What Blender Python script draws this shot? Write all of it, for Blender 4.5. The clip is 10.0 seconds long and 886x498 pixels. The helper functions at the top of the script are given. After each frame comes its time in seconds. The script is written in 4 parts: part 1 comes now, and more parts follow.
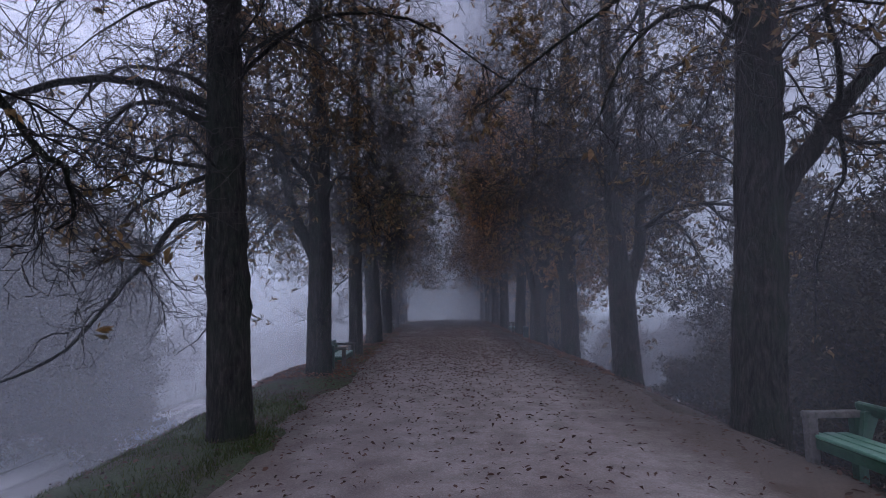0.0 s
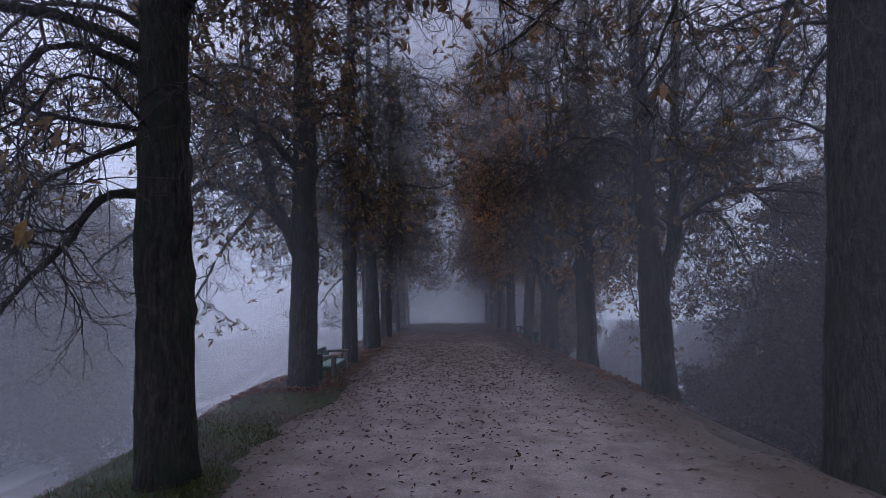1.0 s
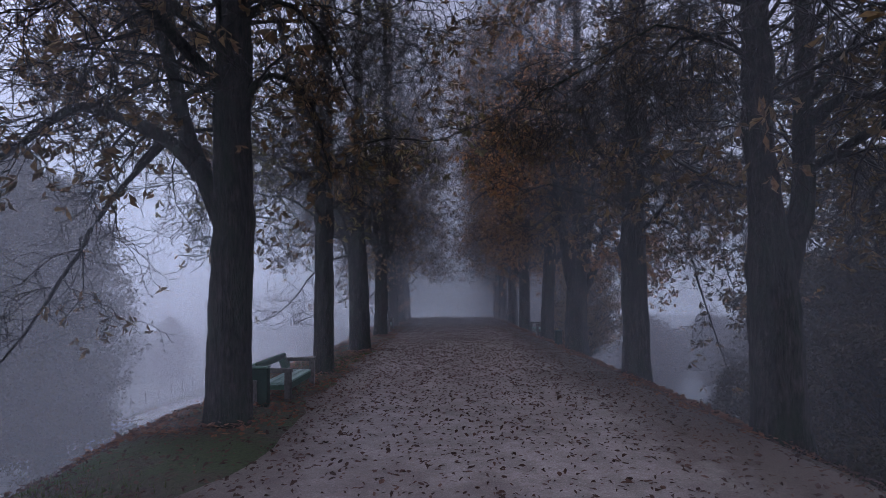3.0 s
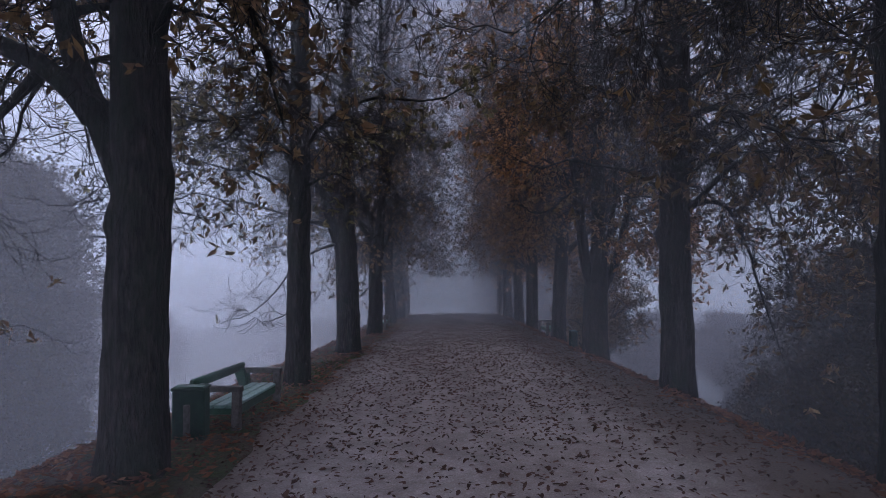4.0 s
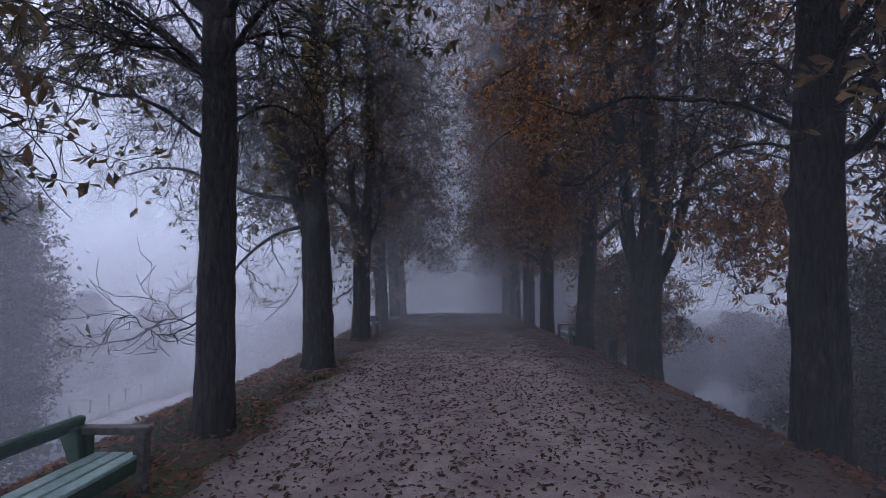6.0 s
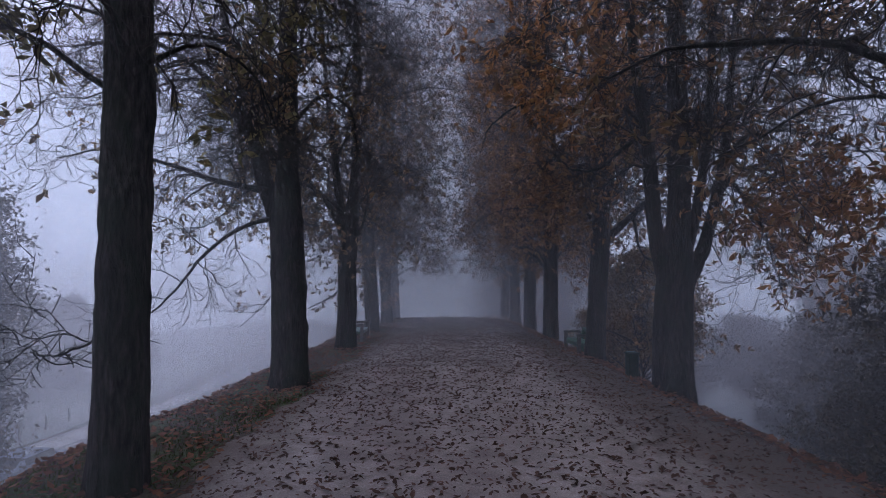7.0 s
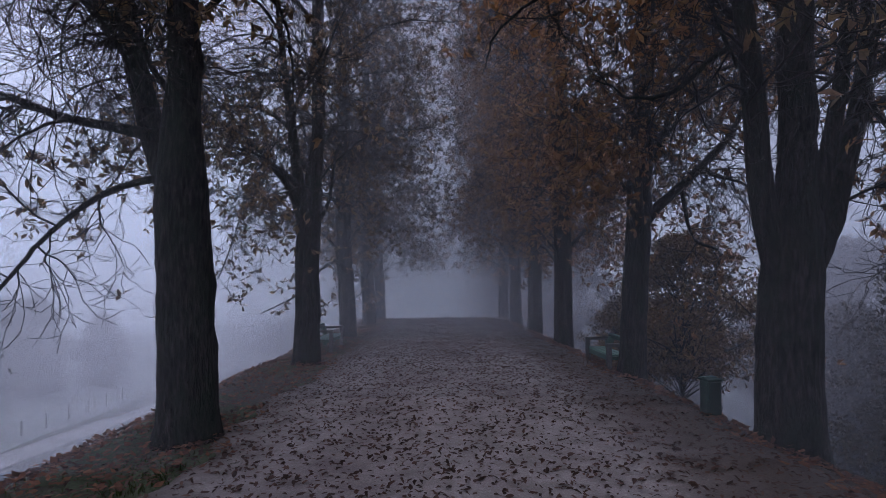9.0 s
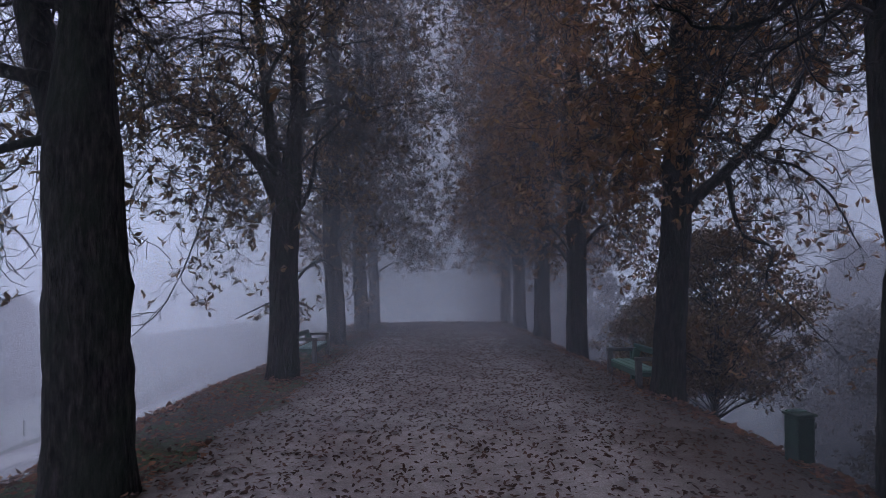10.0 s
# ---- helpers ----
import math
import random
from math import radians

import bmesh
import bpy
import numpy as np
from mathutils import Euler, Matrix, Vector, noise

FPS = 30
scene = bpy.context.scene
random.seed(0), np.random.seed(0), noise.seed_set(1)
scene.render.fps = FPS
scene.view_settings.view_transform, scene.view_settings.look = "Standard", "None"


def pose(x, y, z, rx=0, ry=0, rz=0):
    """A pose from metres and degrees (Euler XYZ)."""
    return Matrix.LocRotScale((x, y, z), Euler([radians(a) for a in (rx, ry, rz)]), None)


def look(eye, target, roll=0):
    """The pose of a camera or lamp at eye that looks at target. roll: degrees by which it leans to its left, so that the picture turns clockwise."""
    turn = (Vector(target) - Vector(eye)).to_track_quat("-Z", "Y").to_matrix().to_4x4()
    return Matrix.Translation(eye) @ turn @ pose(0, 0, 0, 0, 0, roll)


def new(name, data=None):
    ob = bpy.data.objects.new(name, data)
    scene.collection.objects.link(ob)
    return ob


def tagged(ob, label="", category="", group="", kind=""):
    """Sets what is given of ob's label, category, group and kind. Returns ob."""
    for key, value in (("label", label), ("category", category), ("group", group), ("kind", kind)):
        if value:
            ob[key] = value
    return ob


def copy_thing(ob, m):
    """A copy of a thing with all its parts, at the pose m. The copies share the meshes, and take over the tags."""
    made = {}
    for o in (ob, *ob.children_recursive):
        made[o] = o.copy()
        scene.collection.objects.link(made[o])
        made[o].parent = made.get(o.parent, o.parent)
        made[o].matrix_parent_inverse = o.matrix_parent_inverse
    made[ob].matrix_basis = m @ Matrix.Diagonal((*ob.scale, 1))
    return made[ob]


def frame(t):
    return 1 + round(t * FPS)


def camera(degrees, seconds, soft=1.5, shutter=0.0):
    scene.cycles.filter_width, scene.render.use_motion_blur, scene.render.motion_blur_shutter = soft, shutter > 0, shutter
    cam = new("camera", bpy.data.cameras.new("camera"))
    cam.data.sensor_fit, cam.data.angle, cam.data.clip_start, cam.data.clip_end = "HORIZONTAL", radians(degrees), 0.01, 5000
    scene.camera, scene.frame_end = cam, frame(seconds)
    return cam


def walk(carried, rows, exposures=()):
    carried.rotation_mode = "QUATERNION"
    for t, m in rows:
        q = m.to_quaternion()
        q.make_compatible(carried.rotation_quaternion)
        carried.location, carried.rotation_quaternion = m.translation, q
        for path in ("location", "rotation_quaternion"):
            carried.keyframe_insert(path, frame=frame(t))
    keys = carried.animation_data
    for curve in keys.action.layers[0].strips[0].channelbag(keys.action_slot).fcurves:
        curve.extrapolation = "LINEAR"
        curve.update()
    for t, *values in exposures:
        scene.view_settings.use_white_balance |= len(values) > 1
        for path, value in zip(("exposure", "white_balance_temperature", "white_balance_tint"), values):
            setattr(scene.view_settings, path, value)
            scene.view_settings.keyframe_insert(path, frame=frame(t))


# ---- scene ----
cam = camera(80.0, 10.0, soft=0.7)
PATH = [
    (0.0, pose(0.000, 0.000, 1.609, 91.86, 0.9, -0.74)),
    (0.5, pose(0.017, 0.791, 1.566, 91.99, 0.8, -0.61)),
    (1.0, pose(0.018, 1.566, 1.520, 92.08, 0.7, -0.38)),
    (1.5, pose(0.017, 2.380, 1.467, 92.06, 0.6, -0.11)),
    (2.0, pose(0.034, 3.228, 1.404, 91.79, 0.6, 0.07)),
    (2.5, pose(0.067, 4.145, 1.338, 91.54, 0.5, 0.14)),
    (4.0, pose(0.133, 7.095, 1.151, 90.74, 0.2, 0.42)),
    (4.5, pose(0.116, 8.032, 1.091, 90.62, 0.2, 0.58)),
    (5.0, pose(0.093, 8.884, 1.034, 90.47, 0.1, 0.68)),
    (5.5, pose(0.097, 9.716, 0.980, 90.31, 0.0, 0.60)),
    (7.0, pose(0.159, 12.127, 0.833, 90.68, -0.1, 0.04)),
    (7.5, pose(0.176, 12.939, 0.778, 90.61, 0.0, -0.11)),
    (8.0, pose(0.198, 13.761, 0.718, 90.29, 0.1, -0.25)),
    (8.5, pose(0.239, 14.625, 0.661, 90.36, 0.3, -0.49)),
    (9.0, pose(0.272, 15.452, 0.608, 90.40, 0.3, -0.72)),
    (9.5, pose(0.281, 16.308, 0.559, 90.59, 0.3, -0.85)),
    (10.0, pose(0.270, 17.100, 0.511, 90.60, 0.1, -0.92)),
]
EXPOSURE = 1.02
walk(cam, PATH, exposures=[(0.0, EXPOSURE - 0.12), (2.5, EXPOSURE - 0.03), (4.0, EXPOSURE - 0.06), (5.2, EXPOSURE + 0.1), (8.5, EXPOSURE + 0.08), (10.0, EXPOSURE + 0.05)])

# ---- world: one even overcast, foggy sky; a faint wide sun behind it ----
scene.cycles.transparent_max_bounces = 64
world = bpy.data.worlds.new("overcast_sky")
scene.world = world
world.use_nodes = True
wn, wl = world.node_tree.nodes, world.node_tree.links
wn.clear()
w_out, w_bg = wn.new("ShaderNodeOutputWorld"), wn.new("ShaderNodeBackground")
w_co, w_sep, w_ramp = wn.new("ShaderNodeTexCoord"), wn.new("ShaderNodeSeparateXYZ"), wn.new("ShaderNodeValToRGB")
w_sky, w_mix = wn.new("ShaderNodeTexSky"), wn.new("ShaderNodeMix")
w_sky.sky_type = "NISHITA"
w_sky.sun_disc = False
w_sky.sun_elevation, w_sky.sun_rotation = radians(75), radians(-60)
w_ramp.color_ramp.elements[0].position = 0.0
SKY_LOW = (0.328, 0.385, 0.555)
w_ramp.color_ramp.elements[0].color = (*SKY_LOW, 1)
w_ramp.color_ramp.elements[1].position = 0.55
w_ramp.color_ramp.elements[1].color = (0.545, 0.545, 0.765, 1)
w_mix.data_type = "RGBA"
w_mix.inputs["Factor"].default_value = 0.012
wl.new(w_co.outputs["Generated"], w_sep.inputs[0])
wl.new(w_sep.outputs["Z"], w_ramp.inputs[0])
wl.new(w_ramp.outputs[0], w_mix.inputs["A"])
wl.new(w_sky.outputs[0], w_mix.inputs["B"])
wl.new(w_mix.outputs["Result"], w_bg.inputs[0])
w_bg.inputs[1].default_value = 1.2
wl.new(w_bg.outputs[0], w_out.inputs[0])
sun = new("sun", bpy.data.lights.new("sun", "SUN"))
sun.data.energy, sun.data.angle, sun.data.color = 0.3, radians(40), (0.95, 0.95, 1.0)
sun.matrix_world = look((-7, 4, 30), (0, 0, 0))


# ---- materials ----
def material(name):
    m = bpy.data.materials.new(name)
    m.use_nodes = True
    m.node_tree.nodes.clear()
    n, l = m.node_tree.nodes, m.node_tree.links
    out, b = n.new("ShaderNodeOutputMaterial"), n.new("ShaderNodeBsdfPrincipled")
    l.new(b.outputs[0], out.inputs[0])
    return m, n, l, b


def coords(n, l, scale=(1, 1, 1)):
    co, mp = n.new("ShaderNodeTexCoord"), n.new("ShaderNodeMapping")
    mp.inputs["Scale"].default_value = scale
    l.new(co.outputs["Object"], mp.inputs[0])
    return mp.outputs[0]


def noise_tex(n, l, vec, scale, detail=4.0, rough=0.6):
    t = n.new("ShaderNodeTexNoise")
    t.inputs["Scale"].default_value, t.inputs["Detail"].default_value, t.inputs["Roughness"].default_value = scale, detail, rough
    l.new(vec, t.inputs["Vector"])
    return t.outputs["Fac"]


def ramp(n, l, fac, *stops):
    r = n.new("ShaderNodeValToRGB")
    e = r.color_ramp.elements
    while len(e) < len(stops):
        e.new(0.5)
    for i, (p, c) in enumerate(stops):
        e[i].position, e[i].color = p, (*c, 1)
    l.new(fac, r.inputs[0])
    return r.outputs[0]


def mixed(n, l, fac, a, b, mode="MIX"):
    m = n.new("ShaderNodeMix")
    m.data_type, m.blend_type = "RGBA", mode
    for s, v in (("Factor", fac), ("A", a), ("B", b)):
        if isinstance(v, (int, float)):
            m.inputs[s].default_value = v
        elif isinstance(v, tuple):
            m.inputs[s].default_value = (*v, 1)
        else:
            l.new(v, m.inputs[s])
    return m.outputs["Result"]


def bump(n, l, b, height, strength, dist):
    bp = n.new("ShaderNodeBump")
    bp.inputs["Strength"].default_value, bp.inputs["Distance"].default_value = strength, dist
    l.new(height, bp.inputs["Height"])
    l.new(bp.outputs[0], b.inputs["Normal"])


def bark_material():
    m, n, l, b = material("chestnut_bark")
    v = coords(n, l, (1, 1, 0.22))
    ridge = noise_tex(n, l, v, 26, 5, 0.65)
    big = noise_tex(n, l, coords(n, l, (1, 1, 0.5)), 3.0, 3)
    c = ramp(n, l, ridge, (0.32, (0.007, 0.006, 0.0055)), (0.52, (0.024, 0.0205, 0.018)), (0.72, (0.052, 0.0445, 0.039)))
    moss = ramp(n, l, big, (0.44, (0, 0, 0)), (0.68, (0.7, 0.7, 0.7)))
    c = mixed(n, l, moss, c, (0.017, 0.025, 0.015))
    l.new(c, b.inputs["Base Color"])
    b.inputs["Roughness"].default_value = 0.92
    b.inputs["Specular IOR Level"].default_value = 0.12
    bump(n, l, b, ridge, 1.0, 0.06)
    return m


def twig_material():
    m, n, l, b = material("twig_bark")
    f = noise_tex(n, l, coords(n, l), 9, 3)
    l.new(ramp(n, l, f, (0.3, (0.016, 0.013, 0.012)), (0.7, (0.045, 0.037, 0.033))), b.inputs["Base Color"])
    b.inputs["Roughness"].default_value = 0.9
    b.inputs["Specular IOR Level"].default_value = 0.15
    return m


def leaf_material(name, *cols):
    """Withered leaves: every leaf takes its own shade; light comes through them."""
    m, n, l, b = material(name)
    g = n.new("ShaderNodeNewGeometry")
    k = len(cols) - 1
    c = ramp(n, l, g.outputs["Random Per Island"], *[(i / k, cc) for i, cc in enumerate(cols)])
    spots = noise_tex(n, l, coords(n, l), 30, 2)
    c = mixed(n, l, ramp(n, l, spots, (0.45, (0, 0, 0)), (0.75, (0.6, 0.6, 0.6))), c, (0.05, 0.03, 0.02))
    l.new(c, b.inputs["Base Color"])
    b.inputs["Roughness"].default_value = 0.85
    b.inputs["Specular IOR Level"].default_value = 0.15
    t = n.new("ShaderNodeBsdfTranslucent")
    l.new(c, t.inputs[0])
    mx = n.new("ShaderNodeMixShader")
    mx.inputs[0].default_value = 0.35
    l.new(b.outputs[0], mx.inputs[1])
    l.new(t.outputs[0], mx.inputs[2])
    l.new(mx.outputs[0], [o for o in n if o.type == "OUTPUT_MATERIAL"][0].inputs[0])
    return m


def path_material():
    m, n, l, b = material("damp_gravel")
    v = coords(n, l)
    fine = noise_tex(n, l, v, 60, 4, 0.7)
    mid = noise_tex(n, l, v, 3.0, 5, 0.6)
    wide = noise_tex(n, l, coords(n, l, (1, 0.35, 1)), 0.9, 4, 0.55)
    c = ramp(n, l, fine, (0.3, (0.136, 0.121, 0.115)), (0.55, (0.234, 0.21, 0.2)), (0.75, (0.36, 0.33, 0.315)))
    c = mixed(n, l, 0.6, c, ramp(n, l, mid, (0.36, (0.42, 0.38, 0.38)), (0.6, (1, 1, 1))), "MULTIPLY")
    c = mixed(n, l, 0.7, c, ramp(n, l, wide, (0.35, (0.6, 0.55, 0.55)), (0.6, (1, 1, 1))), "MULTIPLY")
    crumbs = noise_tex(n, l, v, 17, 5, 0.75)
    c = mixed(n, l, ramp(n, l, crumbs, (0.48, (0, 0, 0)), (0.62, (0.55, 0.55, 0.55))), c, (0.13, 0.095, 0.085))
    # trodden leaf mould and soil along both borders; set wider at right to paint in crown shade
    co, sep, sub, ab, add = n.new("ShaderNodeTexCoord"), n.new("ShaderNodeSeparateXYZ"), n.new("ShaderNodeMath"), n.new("ShaderNodeMath"), n.new("ShaderNodeMath")
    sub.operation, ab.operation, add.operation = "SUBTRACT", "ABSOLUTE", "MULTIPLY_ADD"
    sub.inputs[1].default_value = 0.38
    l.new(co.outputs["Object"], sep.inputs[0])
    l.new(sep.outputs["X"], sub.inputs[0])
    l.new(sub.outputs[0], ab.inputs[0])
    rag = noise_tex(n, l, v, 2.2, 6, 0.7)
    add.inputs[1].default_value = 1.5
    l.new(rag, add.inputs[0])
    l.new(ab.outputs[0], add.inputs[2])
    soil = ramp(n, l, fine, (0.3, (0.026, 0.019, 0.0145)), (0.7, (0.085, 0.062, 0.047)))
    mr = n.new("ShaderNodeMapRange")
    mr.inputs["From Min"].default_value, mr.inputs["From Max"].default_value = 2.35, 3.25
    l.new(add.outputs[0], mr.inputs["Value"])
    c = mixed(n, l, mr.outputs["Result"], c, soil)
    l.new(c, b.inputs["Base Color"])
    b.inputs["Roughness"].default_value = 0.8
    bump(n, l, b, mixed(n, l, 0.5, fine, mid), 0.6, 0.02)
    return m


def soil_material():
    """Bank and valley floor: short grass with bare, leaf-brown soil in patches."""
    m, n, l, b = material("grassy_soil")
    v = coords(n, l)
    fine = noise_tex(n, l, v, 22, 5, 0.7)
    patch = noise_tex(n, l, v, 0.9, 4, 0.6)
    g = ramp(n, l, fine, (0.3, (0.014, 0.022, 0.006)), (0.7, (0.04, 0.06, 0.016)))
    s = ramp(n, l, fine, (0.3, (0.02, 0.0145, 0.0112)), (0.7, (0.065, 0.047, 0.034)))
    co, sep, verge = n.new("ShaderNodeTexCoord"), n.new("ShaderNodeSeparateXYZ"), n.new("ShaderNodeMapRange")
    l.new(co.outputs["Object"], sep.inputs[0])
    l.new(sep.outputs["X"], verge.inputs["Value"])
    verge.inputs["From Min"].default_value, verge.inputs["From Max"].default_value = 2.0, 3.0
    grassy = mixed(n, l, ramp(n, l, patch, (0.45, (0, 0, 0)), (0.6, (1, 1, 1))), g, s)
    l.new(mixed(n, l, verge.outputs["Result"], grassy, s), b.inputs["Base Color"])
    b.inputs["Roughness"].default_value = 0.95
    bump(n, l, b, fine, 0.8, 0.05)
    return m


def plain_material(name, dark, light, rough=0.6, scale=12, bumps=0.3):
    m, n, l, b = material(name)
    f = noise_tex(n, l, coords(n, l), scale, 5, 0.65)
    l.new(ramp(n, l, f, (0.3, dark), (0.7, light)), b.inputs["Base Color"])
    b.inputs["Roughness"].default_value = rough
    bump(n, l, b, f, bumps, 0.006)
    return m


def water_material():
    m, n, l, b = material("pond_water")
    b.inputs["Base Color"].default_value = (0.02, 0.024, 0.026, 1)
    b.inputs["Roughness"].default_value = 0.06
    b.inputs["IOR"].default_value = 1.33
    bump(n, l, b, noise_tex(n, l, coords(n, l), 1.2, 3), 0.06, 0.05)
    return m


def mist_material(dense, full, top, sides=1.0, parted=0.0, grey=0.9, pond=1.0):
    """Thin sheets of mist: nearly clear, scattering a little of the sky's light both ways, thinning out upwards. A low
    grey paints shade into them.
    """
    m, n, l, b = material("thin_mist")
    n.remove(b)
    tr, df, tl = n.new("ShaderNodeBsdfTransparent"), n.new("ShaderNodeBsdfDiffuse"), n.new("ShaderNodeBsdfTranslucent")
    add, mx = n.new("ShaderNodeMixShader"), n.new("ShaderNodeMixShader")
    for s in (df, tl):
        s.inputs[0].default_value = (grey * 0.98, grey, min(0.98, grey * 1.06), 1)
    add.inputs[0].default_value = 0.5
    l.new(df.outputs[0], add.inputs[1])
    l.new(tl.outputs[0], add.inputs[2])
    f = noise_tex(n, l, coords(n, l), 0.08, 2)
    co, sep, rng, mul = n.new("ShaderNodeTexCoord"), n.new("ShaderNodeSeparateXYZ"), n.new("ShaderNodeMapRange"), n.new("ShaderNodeMath")
    l.new(co.outputs["Object"], sep.inputs[0])
    l.new(sep.outputs["Z"], rng.inputs["Value"])
    rng.interpolation_type = "SMOOTHSTEP"
    for s, v in (("From Min", full), ("From Max", top), ("To Min", 1.0), ("To Max", 0.0)):
        rng.inputs[s].default_value = v
    mul.operation = "MULTIPLY"
    l.new(ramp(n, l, f, (0.3, (dense * 0.75,) * 3), (0.7, (dense * 1.25,) * 3)), mul.inputs[0])
    l.new(rng.outputs["Result"], mul.inputs[1])
    off, fade, mul2 = n.new("ShaderNodeMath"), n.new("ShaderNodeMapRange"), n.new("ShaderNodeMath")
    off.operation, mul2.operation, fade.interpolation_type = "ABSOLUTE", "MULTIPLY", "SMOOTHSTEP"
    l.new(sep.outputs["X"], off.inputs[0])
    l.new(off.outputs[0], fade.inputs["Value"])
    for s, v in (("From Min", 4), ("From Max", 13), ("To Min", 1.0), ("To Max", sides)):
        fade.inputs[s].default_value = v
    # density scaled by pond on the pond side
    pond_side, mul4 = n.new("ShaderNodeMapRange"), n.new("ShaderNodeMath")
    pond_side.interpolation_type, mul4.operation = "SMOOTHSTEP", "MULTIPLY"
    l.new(sep.outputs["X"], pond_side.inputs["Value"])
    for s, v in (("From Min", 1.5), ("From Max", 5), ("To Min", 1.0), ("To Max", pond)):
        pond_side.inputs[s].default_value = v
    l.new(mul.outputs[0], mul4.inputs[0])
    l.new(pond_side.outputs["Result"], mul4.inputs[1])
    l.new(mul4.outputs[0], mul2.inputs[0])
    l.new(fade.outputs["Result"], mul2.inputs[1])
    # parted mist starts from nothing at the middle of the path
    part_in, mul3 = n.new("ShaderNodeMapRange"), n.new("ShaderNodeMath")
    part_in.interpolation_type, mul3.operation = "SMOOTHSTEP", "MULTIPLY"
    for s, v in (("From Min", parted), ("From Max", parted + 1.6), ("To Min", 0.0 if parted else 1.0), ("To Max", 1.0)):
        part_in.inputs[s].default_value = v
    l.new(off.outputs[0], part_in.inputs["Value"])
    l.new(mul2.outputs[0], mul3.inputs[0])
    l.new(part_in.outputs["Result"], mul3.inputs[1])
    l.new(mul3.outputs[0], mx.inputs[0])
    l.new(tr.outputs[0], mx.inputs[1])
    l.new(add.outputs[0], mx.inputs[2])
    l.new(mx.outputs[0], [o for o in n if o.type == "OUTPUT_MATERIAL"][0].inputs[0])
    return m


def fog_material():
    m, n, l, b = material("glowing_far_fog")
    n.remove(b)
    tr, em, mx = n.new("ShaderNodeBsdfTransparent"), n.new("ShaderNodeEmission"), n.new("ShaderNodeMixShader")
    # emits the low sky's colour in place of light scattered by distant fog
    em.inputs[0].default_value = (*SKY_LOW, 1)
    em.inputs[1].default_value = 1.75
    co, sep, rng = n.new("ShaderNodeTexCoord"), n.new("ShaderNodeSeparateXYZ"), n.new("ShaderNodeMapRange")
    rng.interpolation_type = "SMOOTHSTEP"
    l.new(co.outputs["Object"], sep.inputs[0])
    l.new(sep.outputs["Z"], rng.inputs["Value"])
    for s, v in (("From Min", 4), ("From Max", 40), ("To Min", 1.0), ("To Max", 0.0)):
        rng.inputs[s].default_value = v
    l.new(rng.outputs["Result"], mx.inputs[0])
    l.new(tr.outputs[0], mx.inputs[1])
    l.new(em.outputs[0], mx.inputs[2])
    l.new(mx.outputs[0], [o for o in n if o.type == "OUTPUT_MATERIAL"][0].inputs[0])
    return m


BARK, TWIG = bark_material(), twig_material()
LEAF_RUST = leaf_material("rust_leaves", (0.30, 0.145, 0.066), (0.43, 0.20, 0.078), (0.2, 0.105, 0.06), (0.46, 0.24, 0.095), (0.33, 0.155, 0.066))
LEAF_RUSSET = leaf_material("russet_leaves", (0.24, 0.125, 0.065), (0.35, 0.17, 0.075), (0.17, 0.10, 0.06), (0.4, 0.22, 0.09), (0.23, 0.125, 0.07))
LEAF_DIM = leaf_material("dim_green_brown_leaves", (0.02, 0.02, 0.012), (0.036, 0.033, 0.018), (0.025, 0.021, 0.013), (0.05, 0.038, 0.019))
LEAF_TAWNY = leaf_material("tawny_leaves", (0.15, 0.105, 0.055), (0.26, 0.16, 0.065), (0.11, 0.085, 0.05), (0.3, 0.17, 0.065))
LEAF_BROWN = leaf_material("brown_leaves", (0.15, 0.10, 0.065), (0.25, 0.145, 0.075), (0.12, 0.085, 0.058), (0.28, 0.18, 0.085), (0.14, 0.105, 0.065))
LEAF_OLIVE = leaf_material("olive_leaves", (0.12, 0.115, 0.065), (0.2, 0.165, 0.075), (0.13, 0.11, 0.065), (0.24, 0.19, 0.08), (0.105, 0.09, 0.06))
LITTER = leaf_material("fallen_leaves", (0.058, 0.037, 0.032), (0.095, 0.055, 0.044), (0.04, 0.028, 0.026), (0.075, 0.046, 0.039), (0.125, 0.075, 0.058))
LITTER_RUST = leaf_material("rusty_fallen_leaves", (0.11, 0.05, 0.034), (0.17, 0.078, 0.045), (0.07, 0.038, 0.03), (0.2, 0.105, 0.06))
GRASS = leaf_material("grass_blades", (0.02, 0.036, 0.008), (0.042, 0.068, 0.014), (0.03, 0.048, 0.011), (0.07, 0.078, 0.02))
PATHMAT, SOIL, WATER = path_material(), soil_material(), water_material()
ROADMAT = plain_material("pale_asphalt", (0.12, 0.12, 0.125), (0.2, 0.2, 0.21), 0.7, 30)
GREEN = plain_material("green_paint", (0.009, 0.036, 0.023), (0.022, 0.07, 0.042), 0.5, 16)
DEEP_GREEN = plain_material("dark_green_enamel", (0.006, 0.022, 0.015), (0.013, 0.038, 0.026), 0.75, 14)
MID_GREEN = plain_material("mid_green_paint", (0.045, 0.13, 0.09), (0.10, 0.21, 0.15), 0.45, 14)
PALE = plain_material("worn_pale_green_paint", (0.11, 0.185, 0.165), (0.215, 0.31, 0.28), 0.5, 14)
POST = plain_material("weathered_grey_wood", (0.042, 0.039, 0.036), (0.11, 0.10, 0.094), 0.8, 20)
PAVE = plain_material("pale_paving", (0.24, 0.24, 0.25), (0.36, 0.36, 0.37), 0.8, 25)
# grass lightened towards fog grey: the haze over it is in the colour
MEADOW = plain_material("fog_pale_grass", (0.16, 0.19, 0.18), (0.24, 0.27, 0.26), 0.9, 2.5)
